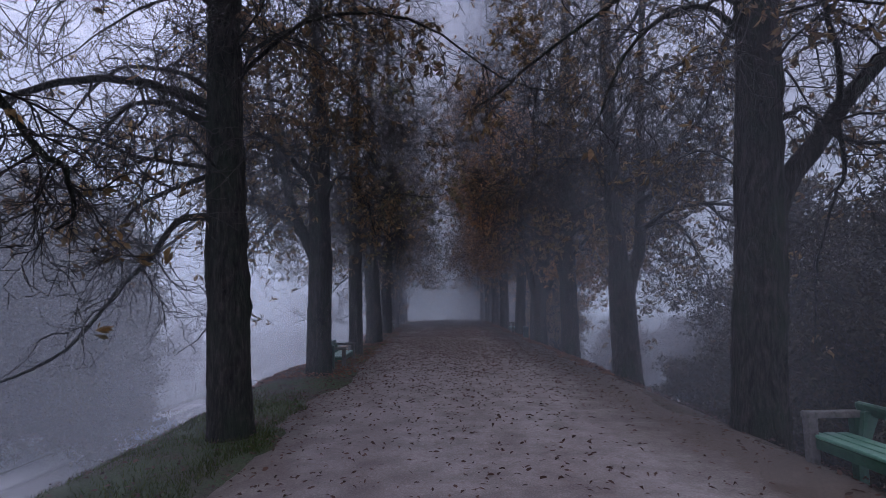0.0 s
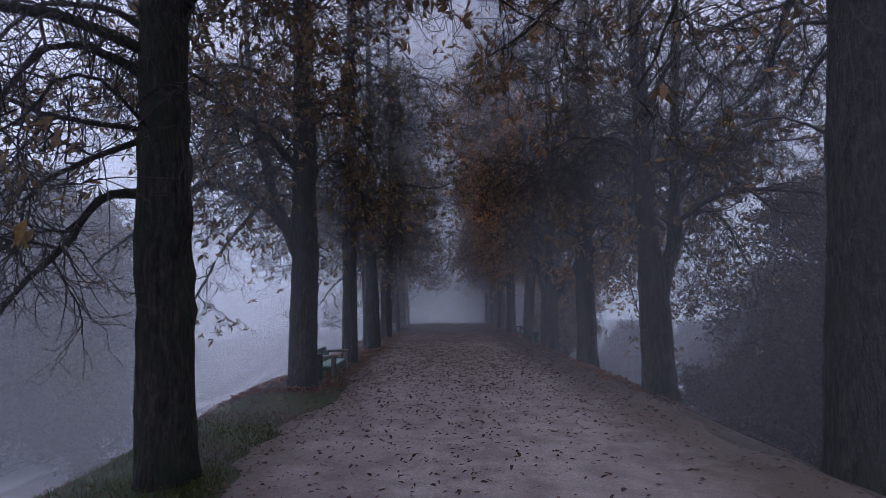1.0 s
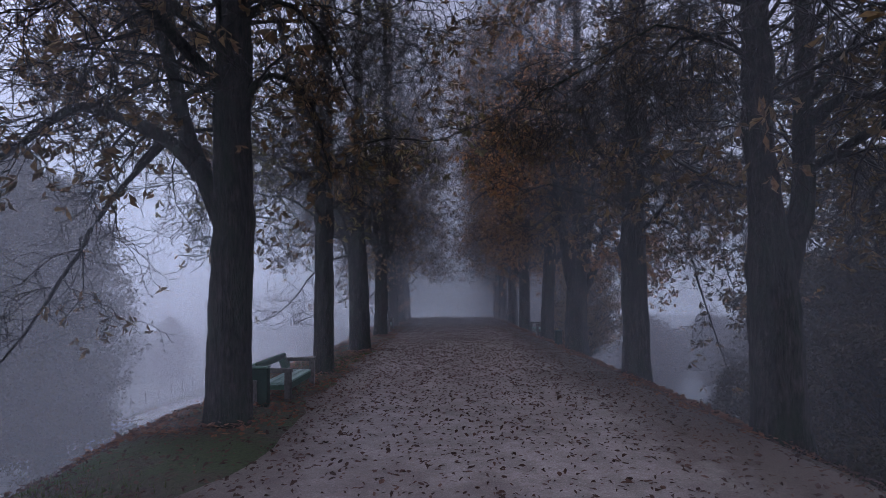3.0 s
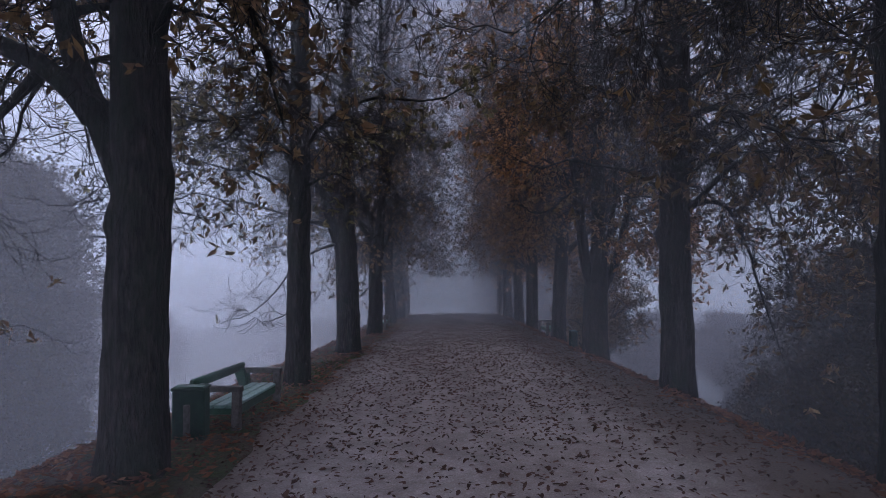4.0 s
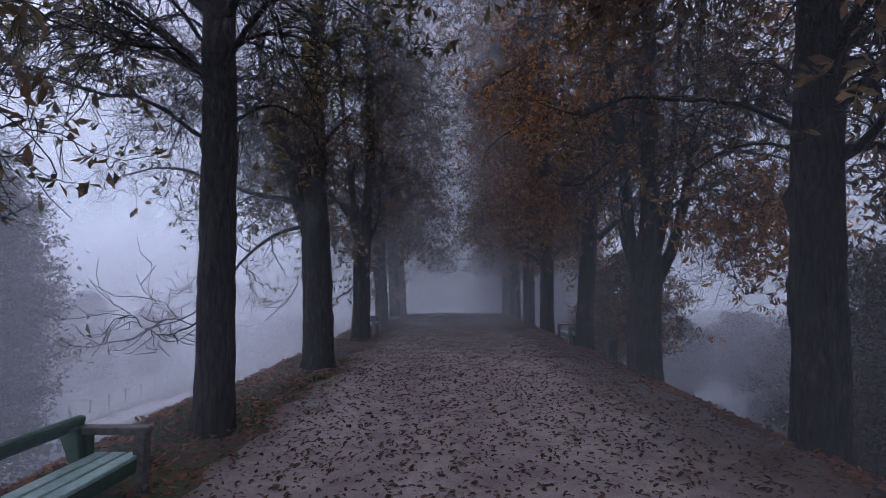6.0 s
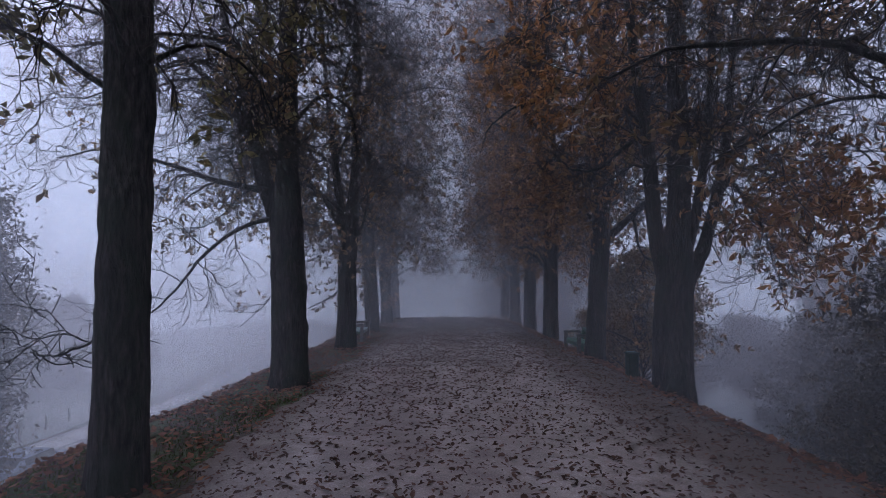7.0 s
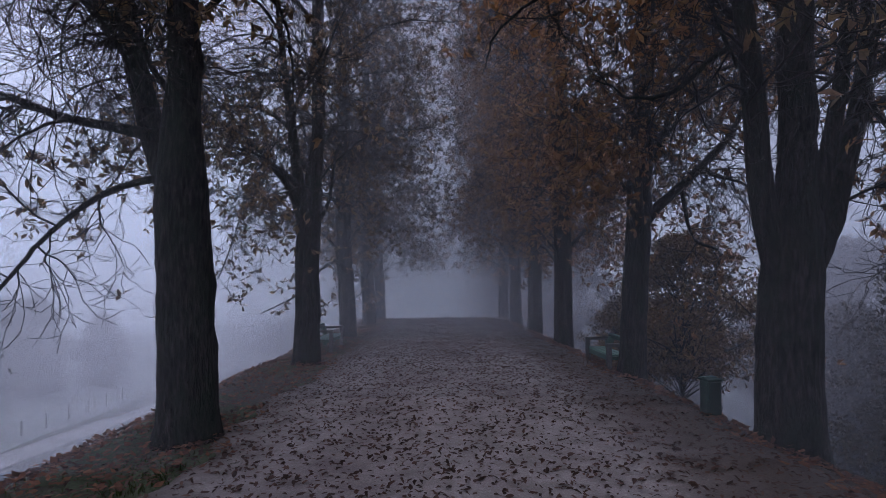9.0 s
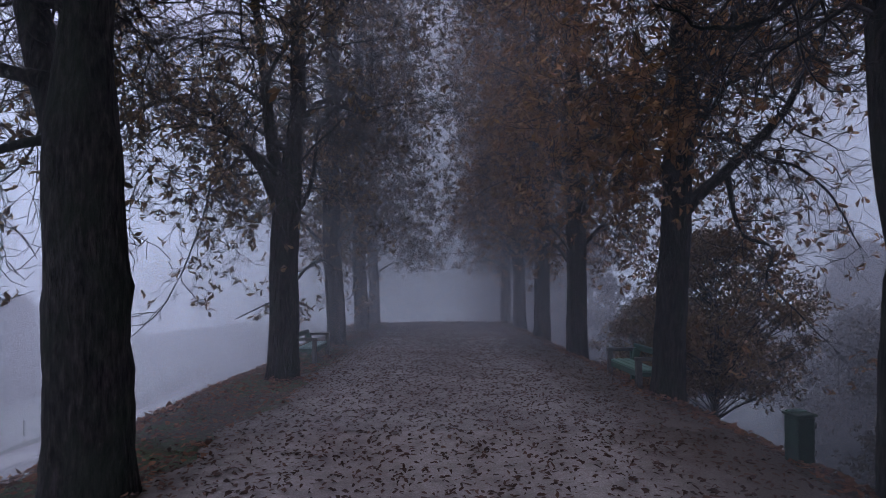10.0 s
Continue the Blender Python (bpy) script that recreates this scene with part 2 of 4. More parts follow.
CAR_BLUE = plain_material("grey_blue_car_paint", (0.16, 0.19, 0.24), (0.19, 0.22, 0.28), 0.25, 3, 0.02)
CAR_WHITE = plain_material("pale_car_paint", (0.6, 0.6, 0.62), (0.68, 0.68, 0.7), 0.25, 3, 0.02)
GLASS = plain_material("dark_car_glass", (0.02, 0.022, 0.025), (0.03, 0.032, 0.035), 0.05, 3, 0.0)
RUBBER = plain_material("tyre_rubber", (0.015, 0.015, 0.016), (0.03, 0.03, 0.03), 0.85, 20)

# ---- lie of the land ----
SLOPE = 0.0645


def step(a, b, v):
    t = np.clip((v - a) / (b - a), 0, 1)
    return t * t * (3 - 2 * t)


def land(x, y):
    """Height of the ground: a causeway that runs gently down, falling away to a lane on one side and a pond on the other."""
    x, y = np.asarray(x, float), np.asarray(y, float)
    z = -SLOPE * np.clip(y, -30, 60) - 9.5 * step(42, 64, y) * step(-26, -8, x)
    z = z - 0.06 * step(-1.6, -2.6, x) * step(-4.2, -2.8, x)
    z = z - 3.4 * step(-3.05, -8.2, x) - 4.6 * step(-6.0, -17.0, x) - 1.5 * step(-28, -60, x)
    z = z - 0.05 * step(3.2, 4.0, x) - 4.6 * step(3.5, 8.6, x) - 4.4 * step(7.5, 20, x) - 2.5 * step(19, 26, x) + 24.0 * step(36, 80, x)
    return z


def ground_z(x, y):
    return float(land(x, y)) + 0.05 * noise.noise((x * 0.6, y * 0.6, 3.0)) * float(step(-0.2, -2.6, x) + step(3.0, 4.5, x))


# ---- mesh helpers ----
def link(name, bm, mat, parent=None, label="", smooth=False):
    me = bpy.data.meshes.new(name)
    bm.to_mesh(me)
    bm.free()
    me.materials.append(mat)
    if smooth:
        me.polygons.foreach_set("use_smooth", [True] * len(me.polygons))
    ob = new(name, me)
    if parent:
        ob.parent = parent
    if label:
        ob["label"] = label
    return ob


def part(name, bm, mat, parent, label="", smooth=False):
    return link(name, bm, mat, parent, label, smooth)


def raw(name, verts, faces, mat, parent=None, label="", smooth=False):
    """A mesh object straight from arrays of corners (n, 3) and faces (m, k)."""
    me = bpy.data.meshes.new(name)
    verts, faces = np.asarray(verts, np.float32), np.asarray(faces, np.int32)
    k = faces.shape[1]
    me.vertices.add(len(verts))
    me.vertices.foreach_set("co", verts.ravel())
    me.loops.add(faces.size)
    me.loops.foreach_set("vertex_index", faces.ravel())
    me.polygons.add(len(faces))
    me.polygons.foreach_set("loop_start", np.arange(len(faces), dtype=np.int32) * k)
    me.polygons.foreach_set("loop_total", np.full(len(faces), k, np.int32))
    if smooth:
        me.polygons.foreach_set("use_smooth", np.ones(len(faces), bool))
    me.update(calc_edges=True)
    me.materials.append(mat)
    ob = new(name, me)
    if parent:
        ob.parent = parent
    if label:
        ob["label"] = label
    return ob


def sheet(name, xs, ys, zf, mat, label, category):
    gx, gy = np.meshgrid(xs, ys)
    v = np.stack([gx, gy, zf(gx, gy)], -1).reshape(-1, 3)
    w, h = len(xs), len(ys)
    i = (np.arange(h - 1)[:, None] * w + np.arange(w - 1)[None]).ravel()
    f = np.stack([i, i + 1, i + w + 1, i + w], -1)
    return tagged(raw(name, v, f, mat, smooth=True), label, category, kind="structure")


def box(bm, size, at, rot=(0, 0, 0), bevel=0.008):
    m = pose(*at, *rot) @ Matrix.Diagonal((*size, 1))
    vs = bmesh.ops.create_cube(bm, size=1, matrix=m)["verts"]
    if bevel:
        es = list({e for v in vs for e in v.link_edges})
        bmesh.ops.bevel(bm, geom=es, offset=bevel, segments=2, affect="EDGES", profile=0.5)


# ---- ground, path, lane, pond ----
def wobble(x, y, a=0.05):
    out = np.zeros_like(x)
    for fx, fy, ph, k in ((0.7, 0.9, 0.3, 1.0), (1.9, 1.3, 2.1, 0.5), (3.7, 4.1, 1.0, 0.25), (0.31, 0.23, 5.0, 1.2)):
        out += k * np.sin(fx * x + ph) * np.sin(fy * y + ph * 1.7)
    return a * out


xs = np.concatenate([[-1500, -700, -350, -200, -150], np.arange(-140, -66, 6.0), np.arange(-66, -14, 2.0), np.arange(-14, -4.4, 0.5), np.arange(-4.4, 5.6, 0.14),
                     np.arange(5.6, 15, 0.5), np.arange(15, 40, 3.0), [45, 60, 75, 95, 115, 160, 250, 500, 1500]])
ys = np.concatenate([[-600, -250, -100, -50, -25, -12], np.arange(-6, 30, 0.3), np.arange(30, 62, 0.8), np.arange(64, 150, 5.0), [160, 200, 260, 500, 1000, 2500]])
verge = lambda x, y: 1 - step(-2.7, -1.5, x) * (1 - step(3.0, 3.9, x))
ground = sheet("ground", xs, ys, lambda x, y: land(x, y) + wobble(x, y) * verge(x, y) - 0.012 * (1 - verge(x, y)), SOIL,
               "grassy causeway and dim valley floor with bare brown soil", "ground")


def path_edges(y):
    lo = -2.12 + 0.10 * np.sin(y * 1.3) + 0.10 * np.sin(y * 3.1 + 1) + 0.06 * np.sin(y * 7.7)
    hi = 3.75 + 0.08 * np.sin(y * 1.1 + 2) + 0.09 * np.sin(y * 2.9) + 0.05 * np.sin(y * 8.3)
    return lo, hi


def path_sheet():
    ys = np.concatenate([np.arange(-8, 30, 0.15), np.arange(30, 46, 0.4)])
    us = np.linspace(0, 1, 41)
    u, y = np.meshgrid(us, ys)
    lo, hi = path_edges(y)
    x = lo + (hi - lo) * u
    z = land(x, y) + 0.035 * (1 - (2 * u - 1) ** 2) ** 0.7 + wobble(x * 2, y * 2, 0.006) - 0.02 * ((u == 0) | (u == 1))
    v = np.stack([x, y, z], -1).reshape(-1, 3)
    w, h = len(us), len(ys)
    i = (np.arange(h - 1)[:, None] * w + np.arange(w - 1)[None]).ravel()
    return tagged(raw("path", v, np.stack([i, i + 1, i + w + 1, i + w], -1), PATHMAT, smooth=True),
                  "broad grey-brown gravel path strewn with fallen leaves", "path", kind="structure")


path_sheet()
sheet("road", np.linspace(-22.7, -17.4, 9), np.arange(-40, 90, 1.0), lambda x, y: land(x, y) + 0.04, ROADMAT, "narrow grey road at the foot of the bank", "road")


def pavement():
    ys = np.arange(-40, 90, 1.0)
    prof = ((-22.7, -0.1), (-22.7, 0.15), (-22.75, 0.17), (-24.8, 0.17), (-24.9, -0.1))
    v = np.stack([[(x, y, float(land(-23.5, y)) + h) for x, h in prof] for y in ys]).reshape(-1, 3)
    k = len(prof)
    i = (np.arange(len(ys) - 1)[:, None] * k + np.arange(k - 1)[None]).ravel()
    return tagged(raw("pavement", v, np.stack([i, i + k, i + k + 1, i + 1], -1), PAVE), "pale raised pavement along the road", "pavement", kind="structure")


pavement()
# haze-pale sheet over the valley floor, so its far edge melts into fog
sheet("meadow", np.linspace(-140, -25.3, 30), np.linspace(-60, 150, 60), lambda x, y: land(x, y) + wobble(x, y) + 0.12, MEADOW, "meadow beyond the road, painted pale to merge with the fog", "meadow")
sheet("water", np.linspace(12, 100, 12), np.linspace(-60, 160, 12), lambda x, y: x * 0 - 9.6, WATER, "still grey pond water below the bank", "water")


# ---- trees ----
def unit(v):
    return v / np.maximum(np.linalg.norm(v, axis=-1, keepdims=True), 1e-9)


def grow(rng, start, way, length, r0, r1, k, wander, pull):
    """Many branches at once: each takes k steps from its start, wanders, and is pulled up or down step by step."""
    pts, d = [start], unit(way)
    for i in range(k):
        d = d + rng.normal(0, wander, d.shape)
        d[:, 2] += pull[min(i, len(pull) - 1)]
        d = unit(d)
        pts.append(pts[-1] + d * (length / k)[:, None])
    t = np.linspace(0, 1, k + 1)[None]
    return np.stack(pts, 1), r0[:, None] * (1 - t) + r1[:, None] * t


def offshoots(rng, P, R, per, t0, t1, a0, a1, ratio):
    """Starts, ways and radii of per side branches on each of the branches P."""
    n, k = P.shape[0], P.shape[1] - 1
    who = np.repeat(np.arange(n), per)
    t = (t0 + (t1 - t0) * (np.tile(np.arange(per), n) + rng.random(n * per)) / per) * k
    i = np.minimum(t.astype(int), k - 1)
    f = (t - i)[:, None]
    a, b = P[who, i], P[who, i + 1]
    way = unit(b - a)
    side = unit(np.cross(way, rng.normal(0, 1, way.shape)))
    ang = np.radians(rng.uniform(a0, a1, len(who)))[:, None]
    r = (R[who, i] * (1 - f[:, 0]) + R[who, i + 1] * f[:, 0]) * ratio
    return a + (b - a) * f, way * np.cos(ang) + side * np.sin(ang), r, t / k


def tubes(P, R, sides):
    """Corners and faces of round tubes along the branches."""
    n, k = P.shape[:2]
    T = unit(np.gradient(P, axis=1))
    ref = np.where(np.abs(T[..., 2:3]) < 0.9, np.array([0.0, 0, 1]), np.array([1.0, 0, 0]))
    u = unit(np.cross(T, ref))
    w = np.cross(T, u)
    a = np.arange(sides) * 2 * np.pi / sides
    V = P[:, :, None] + R[:, :, None, None] * (u[:, :, None] * np.cos(a)[None, None, :, None] + w[:, :, None] * np.sin(a)[None, None, :, None])
    i = np.arange(n)[:, None, None] * k * sides + np.arange(k - 1)[None, :, None] * sides
    s, q = np.arange(sides)[None, None], (np.arange(sides)[None, None] + 1) % sides
    F = np.stack([i + s, i + q, i + sides + q, i + sides + s], -1)
    return V.reshape(-1, 3), F.reshape(-1, 4)


def joined(*pieces):
    vs, fs, o = [], [], 0
    for v, f in pieces:
        vs.append(v)
        fs.append(f + o)
        o += len(v)
    return np.concatenate(vs), np.concatenate(fs)


def leaf_clusters(rng, at, size, count):
    """Withered chestnut leaves: narrow leaflets that hang in a fan from each point."""
    n = len(at) * count
    o = np.repeat(at, count, 0) + rng.normal(0, 0.015, (n, 3))
    d = unit(np.repeat(unit(rng.normal(0, 0.6, (len(at), 3)) + [0, 0, -0.45]), count, 0) + rng.normal(0, 0.55, (n, 3)))
    side = unit(np.cross(d, rng.normal(0, 1, (n, 3))))
    up = np.cross(side, d)
    L = (size * rng.uniform(0.6, 1.35, n))[:, None]
    w = L * rng.uniform(0.13, 0.21, n)[:, None]
    c = L * rng.uniform(-0.18, 0.18, n)[:, None]
    V = np.stack([o, o + d * L * 0.62 + side * w + up * c, o + d * L - up * c, o + d * L * 0.62 - side * w + up * c * 1.3], 1)
    return V.reshape(-1, 3), np.arange(n * 4).reshape(n, 4)


def trunk_mesh(rng, height, r, lean, flare=1.0, fork=0.0, bend=0.0):
    """A trunk with root flare, shallow flutes, plates of bark that stand proud, knots and scars."""
    k, sides = 96, 36
    t = np.linspace(0, 1, k) ** 1.45
    h = t * height
    wx, wy = np.cumsum(rng.normal(0, 0.0026, k)), np.cumsum(rng.normal(0, 0.0026, k))
    cx, cy = lean[0] * h + wx * np.minimum(h, 3), lean[1] * h + wy * np.minimum(h, 3)
    rad = r * (1 - 0.74 * (h / height) ** 1.4)
    if fork:
        rad = rad * (1 - 0.36 * step(fork - 0.1, fork + 1.7, h))
        cx = cx + bend * step(fork - 0.8, fork + 2.4, h)
    P = np.stack([cx, cy, h - 0.35], -1)
    a = np.arange(sides) * 2 * np.pi / sides
    ph = rng.uniform(0, 6.28, 4)
    lobes = 0.5 * np.sin(3 * a + ph[0]) + 0.35 * np.sin(5 * a + ph[1]) + 0.2 * np.sin(8 * a + ph[3])
    base = np.exp(-np.maximum(h - 0.3, 0) / 0.33)[:, None]
    R = rad[:, None] * (1 + flare * base * (0.20 + 0.17 * lobes[None]) + 0.05 * np.sin(3 * a[None] + ph[2] + h[:, None] * 0.5) + 0.03 * np.sin(7 * a[None] + ph[0] + h[:, None] * 0.3))
    plates = rng.normal(0, 1, R.shape)
    plates = plates + 0.8 * np.roll(plates, 1, 0) + 0.5 * np.roll(plates, 2, 0)
    R *= 1 + 0.0125 * plates
    for i in range(11):
        h0, a0, size = rng.uniform(0.9, 5.5), rng.uniform(0, 6.28), rng.uniform(0.02, 0.06)
        turn = (a - a0 + np.pi) % (2 * np.pi) - np.pi
        R += size * np.exp(-((h - h0) / (0.08 + size))[:, None] ** 2 - (turn / 0.34)[None] ** 2)
    V = np.stack([P[:, None, 0] + R * np.cos(a), P[:, None, 1] + R * np.sin(a), np.repeat(P[:, 2:3], sides, 1)], -1)
    i = np.arange(k - 1)[:, None] * sides
    s, q = np.arange(sides)[None], (np.arange(sides)[None] + 1) % sides
    F = np.stack([i + s, i + q, i + sides + q, i + sides + s], -1).reshape(-1, 4)
    return V.reshape(-1, 3), F, P, rad


def heading(az, el):
    a, e = np.radians(az), np.radians(el)
    return np.stack([np.cos(a) * np.cos(e), np.sin(a) * np.cos(e), np.sin(e)], -1)


def clear_of_path(P, floor, room=2.2, rise=0.3):
    """Branches keep clear of the space above the path, which lies on the tree's +x side, and of the ground."""
    x, h = P[..., 0], P[..., 2]
    low = (x > 0.55) & (h < room + rise * np.minimum(x, 3.4))
    return ~low.any(1) & (h > floor).all(1)


def curve_through(pts, n):
    """A smooth curve through a few points, sampled at n even steps."""
    p = np.asarray(pts, float)
    p = np.concatenate([2 * p[:1] - p[1:2], p, 2 * p[-1:] - p[-2:-1]])
    u = np.linspace(0, len(pts) - 1 - 1e-6, n)
    i = u.astype(int)
    f = (u - i)[:, None]
    a, b, c, d = p[i], p[i + 1], p[i + 2], p[i + 3]
    return 0.5 * (2 * b + (c - a) * f + (2 * a - 5 * b + 4 * c - d) * f ** 2 + (3 * b - a - 3 * c + d) * f ** 3)


def set_bough(rng, pts, drift, n, kinks=0.04):
    """A known bough: points (out, up) or (out, along, up) from the foot of the trunk; drift carries flat ones along the avenue."""
    m = len(pts)
    q = [(p[0], drift * (i / (m - 1)) ** 1.3, p[1]) if len(p) == 2 else p for i, p in enumerate(pts)]
    P = curve_through(q, n)
    w = np.cumsum(rng.normal(0, kinks, (n, 3)), 0)
    return P + 0.4 * w * np.linspace(0, 1, n)[:, None] ** 0.5


def chestnut(name, seed, r=0.27, height=13.0, lean=(0, 0), stems=(), limbs=(), boughs=17, low=2.6, leaf=LEAF_BROWN, clusters=930,
             leaf_size=0.13, fine=True, droop=1.0, reach=1.0, label="", flare=1.0, fork=0.0, skirt=7, over=6, thick=1.0, floor=0.9, room=2.2, bend=0.0, dense_over=0.0, rise=0.3, hang=2.0):
    """A tall avenue tree: +x is its path side. stems and limbs: (radius, drift, points) of the upright second stems and of the boughs that are known."""
    rng = np.random.default_rng(seed)
    root = new(name)
    v, f, tp, tr = trunk_mesh(rng, height, r, lean, flare, fork, bend)
    raw("trunk", v, f, BARK, root, smooth=True)

    def on_trunk(h):
        i = np.clip(np.searchsorted(tp[:, 2], h), 1, len(tp) - 1)
        g = (h - tp[i - 1, 2]) / (tp[i, 2] - tp[i - 1, 2])
        return tp[i - 1] + (tp[i] - tp[i - 1]) * g[..., None], tr[i - 1] + (tr[i] - tr[i - 1]) * g

    leaders = []
    for rr, drift, pts in stems:
        h0 = pts[0][1] - 0.55
        P = set_bough(rng, [(float(on_trunk(np.array([h0]))[0][0, 0]) * 0.8, h0), *pts], drift, 23, 0.012)
        u = np.linspace(0, 1, 23)
        R = rr * (1 + 0.22 * np.exp(-u / 0.15)) * (1 - 0.72 * u ** 1.3) * (1 + rng.normal(0, 0.02, 23))
        raw("stem", *tubes(P[None], R[None], 14), BARK, root, smooth=True)
        leaders.append((P[::2], R[::2]))
    LP, LR = [], []
    for rr, drift, pts in limbs:
        P = set_bough(rng, pts, drift, 23)
        u = np.linspace(0, 1, 23)
        R = rr * (1 + 0.5 * np.exp(-u / 0.05)) * (1 - 0.8 * u ** 0.9) * (1 + rng.normal(0, 0.04, 23))
        raw("limb", *tubes(P[None], R[None], 8), BARK, root, smooth=True)
        LP.append(P[None, ::2]), LR.append(R[None, ::2])
    known = len(LP)
    hs = low + (height * 0.93 - low) * ((np.arange(boughs) + rng.random(boughs) * 0.7) / boughs) ** 1.35
    az = np.arange(boughs) * 137.5 + rng.uniform(-25, 25, boughs) + seed * 40
    up = (hs - low) / (height - low)
    for h, a, q in zip(hs, az, up):
        pick = rng.integers(0, len(leaders) + 1) if leaders else 0
        if pick and h > leaders[pick - 1][0][2, 2]:
            lp, lr = leaders[pick - 1]
            i = min(int(np.searchsorted(lp[:, 2], h)), len(lp) - 2)
            s, rr = lp[i][None], lr[i]
        else:
            s, rr = on_trunk(np.array([h]))
            rr = float(rr[0])
        ln = reach * rng.uniform(3.6, 5.2) * (1 - 0.42 * q)
        rb = min(rr * 0.5, 0.04 + 0.03 * rng.random() + 0.015 * (1 - q))
        over_path = max(0.0, math.cos(math.radians(a)))
        rb *= 1 - 0.6 * over_path
        for tries in range(4):
            el = rng.uniform(30, 56) + 14 * q + 10 * tries + 8 * over_path
            P, R = grow(rng, s, heading(np.array([a]), np.array([el])), np.array([ln]), np.array([rb]), np.array([rb * 0.15]), 11, 0.15,
                        [0.02, -0.03, -0.10, -0.17 * droop, -0.21 * droop, -0.20 * droop, -0.15 * droop, -0.06, 0.05, 0.12])
            if clear_of_path(P, floor, room, rise).all():
                break
        else:
            continue
        LP.append(P), LR.append(R)
    # thinner boughs that arch out and hang on the side away from the path
    for i in range(skirt):
        s, _ = on_trunk(np.array([rng.uniform(3.1, 6.4)]))
        rb = rng.uniform(0.018, 0.034)
        P, R = grow(rng, s, heading(np.array([75 + 210 * (i + rng.random()) / skirt]), np.array([rng.uniform(12, 45)])), np.array([rng.uniform(2.4, 4.6)]), np.array([rb]), np.array([rb * 0.2]), 11, 0.16,
                    [0.02, -0.04, -0.12, -0.19, -0.22, -0.19, -0.12, -0.03, 0.08, 0.16])
        if clear_of_path(P, max(floor, hang), room, rise).all():
            LP.append(P), LR.append(R)
    # boughs that reach out over the path and hang
    for i in range(over):
        s, _ = on_trunk(np.array([4.3 + (height * 0.85 - 4.3) * (i + rng.random()) / over]))
        rb = rng.uniform(0.014, 0.026)
        P, R = grow(rng, s, heading(np.array([rng.uniform(-65, 65)]), np.array([rng.uniform(18, 42)])), np.array([rng.uniform(2.2, 3.8) * reach * (0.8 + 0.6 * i / over)]), np.array([rb]), np.array([rb * 0.2]), 11, 0.12,
                    [0.03, -0.02, -0.07, -0.13, -0.15, -0.13, -0.08, 0.0, 0.08])
        if clear_of_path(P, floor, room, rise).all():
            LP.append(P), LR.append(R)
    for P, R in zip(LP[known:], LR[known:]):
        raw("limb", *tubes(P, R, 6), BARK, root, smooth=True)
    P1, R1 = np.concatenate(LP), np.concatenate(LR)
    for lp, lr in leaders:
        e = np.linspace(4, 11, 12)
        i = np.minimum(e.astype(int), 10)
        g = (e - i)[:, None]
        P1 = np.concatenate([P1, (lp[i] * (1 - g) + lp[i + 1] * g)[None]])
        R1 = np.concatenate([R1, (lr[i] * (1 - g[:, 0]) + lr[i + 1] * g[:, 0])[None]])
    P1, R1 = np.concatenate([P1, tp[None, -34::3]]), np.concatenate([R1, tr[None, -34::3]])
    # side branches
    s, d, rr, t = offshoots(rng, P1, R1, round((9 if fine else 8) * thick), 0.15, 1.0, 35, 75, 0.5)
    span = np.linalg.norm(np.diff(P1, axis=1), axis=2).sum(1)
    span = np.repeat(np.clip(span / 2.6, 0.25, 1), len(s) // len(P1))
    P2, R2 = grow(rng, s, d, reach * rng.uniform(0.6, 1.8, len(s)) * (1.15 - 0.5 * t) * span, np.clip(rr, 0.008, 0.026), np.full(len(s), 0.005), 8, 0.30, [0.02, -0.08, -0.16, -0.2, -0.16, -0.06, 0.1, 0.2])
    ok = clear_of_path(P2, floor, room, rise)
    P2, R2 = P2[ok], R2[ok]
    s, d, rr, t = offshoots(rng, P2, R2, round((7 if fine else 6) * thick), 0.10, 1.0, 30, 70, 0.6)
    P3, R3 = grow(rng, s, d, rng.uniform(0.3, 1.0, len(s)), np.clip(rr, 0.005, 0.009), np.full(len(s), 0.0036), 4 if fine else 3, 0.32, [-0.16, -0.3, 0.05, 0.42])
    ok = clear_of_path(P3, floor, room, rise)
    P3, R3 = P3[ok], R3[ok]
    pieces, tips = [tubes(P2, R2, 3), tubes(P3, R3, 3)], [P3[:, -1], P3[:, 2]]
    if fine:
        near = P3[:, 0, 2] < 7.5
        s, d, rr, t = offshoots(rng, P3[near], R3[near], 2, 0.2, 0.95, 30, 65, 0.7)
        P4, R4 = grow(rng, s, d, rng.uniform(0.15, 0.42, len(s)), np.full(len(s), 0.0045), np.full(len(s), 0.0032), 2, 0.25, [-0.2, 0.35])
        ok = clear_of_path(P4, floor, room, rise)
        P4, R4 = P4[ok], R4[ok]
        pieces.append(tubes(P4, R4, 3))
        tips.append(P4[:, -1])
    v, f = joined(*pieces)
    raw("branchwork", v, f, TWIG, root)["kind"] = "stuff"
    tips = np.concatenate(tips)
    tips = tips[(np.hypot(tips[:, 0], tips[:, 1]) > 0.75) | (tips[:, 2] > 5.5)]
    # leaves thin out patchily; dense_over keeps more of them above the path
    lump = np.array([noise.noise(Vector(p) * 0.5 + Vector((seed, 0, 0))) for p in tips])
    order = np.argsort(-(lump + dense_over * step(0.0, 1.5, tips[:, 0]) - 0.035 * np.maximum(tips[:, 2] - 4.5, 0) + rng.normal(0, 0.2, len(tips))))[:clusters]
    v, f = leaf_clusters(rng, tips[order], leaf_size, 5)
    raw("crown", v, f, leaf, root)["kind"] = "stuff"
    return tagged(root, label, "tree", "trees along the path")


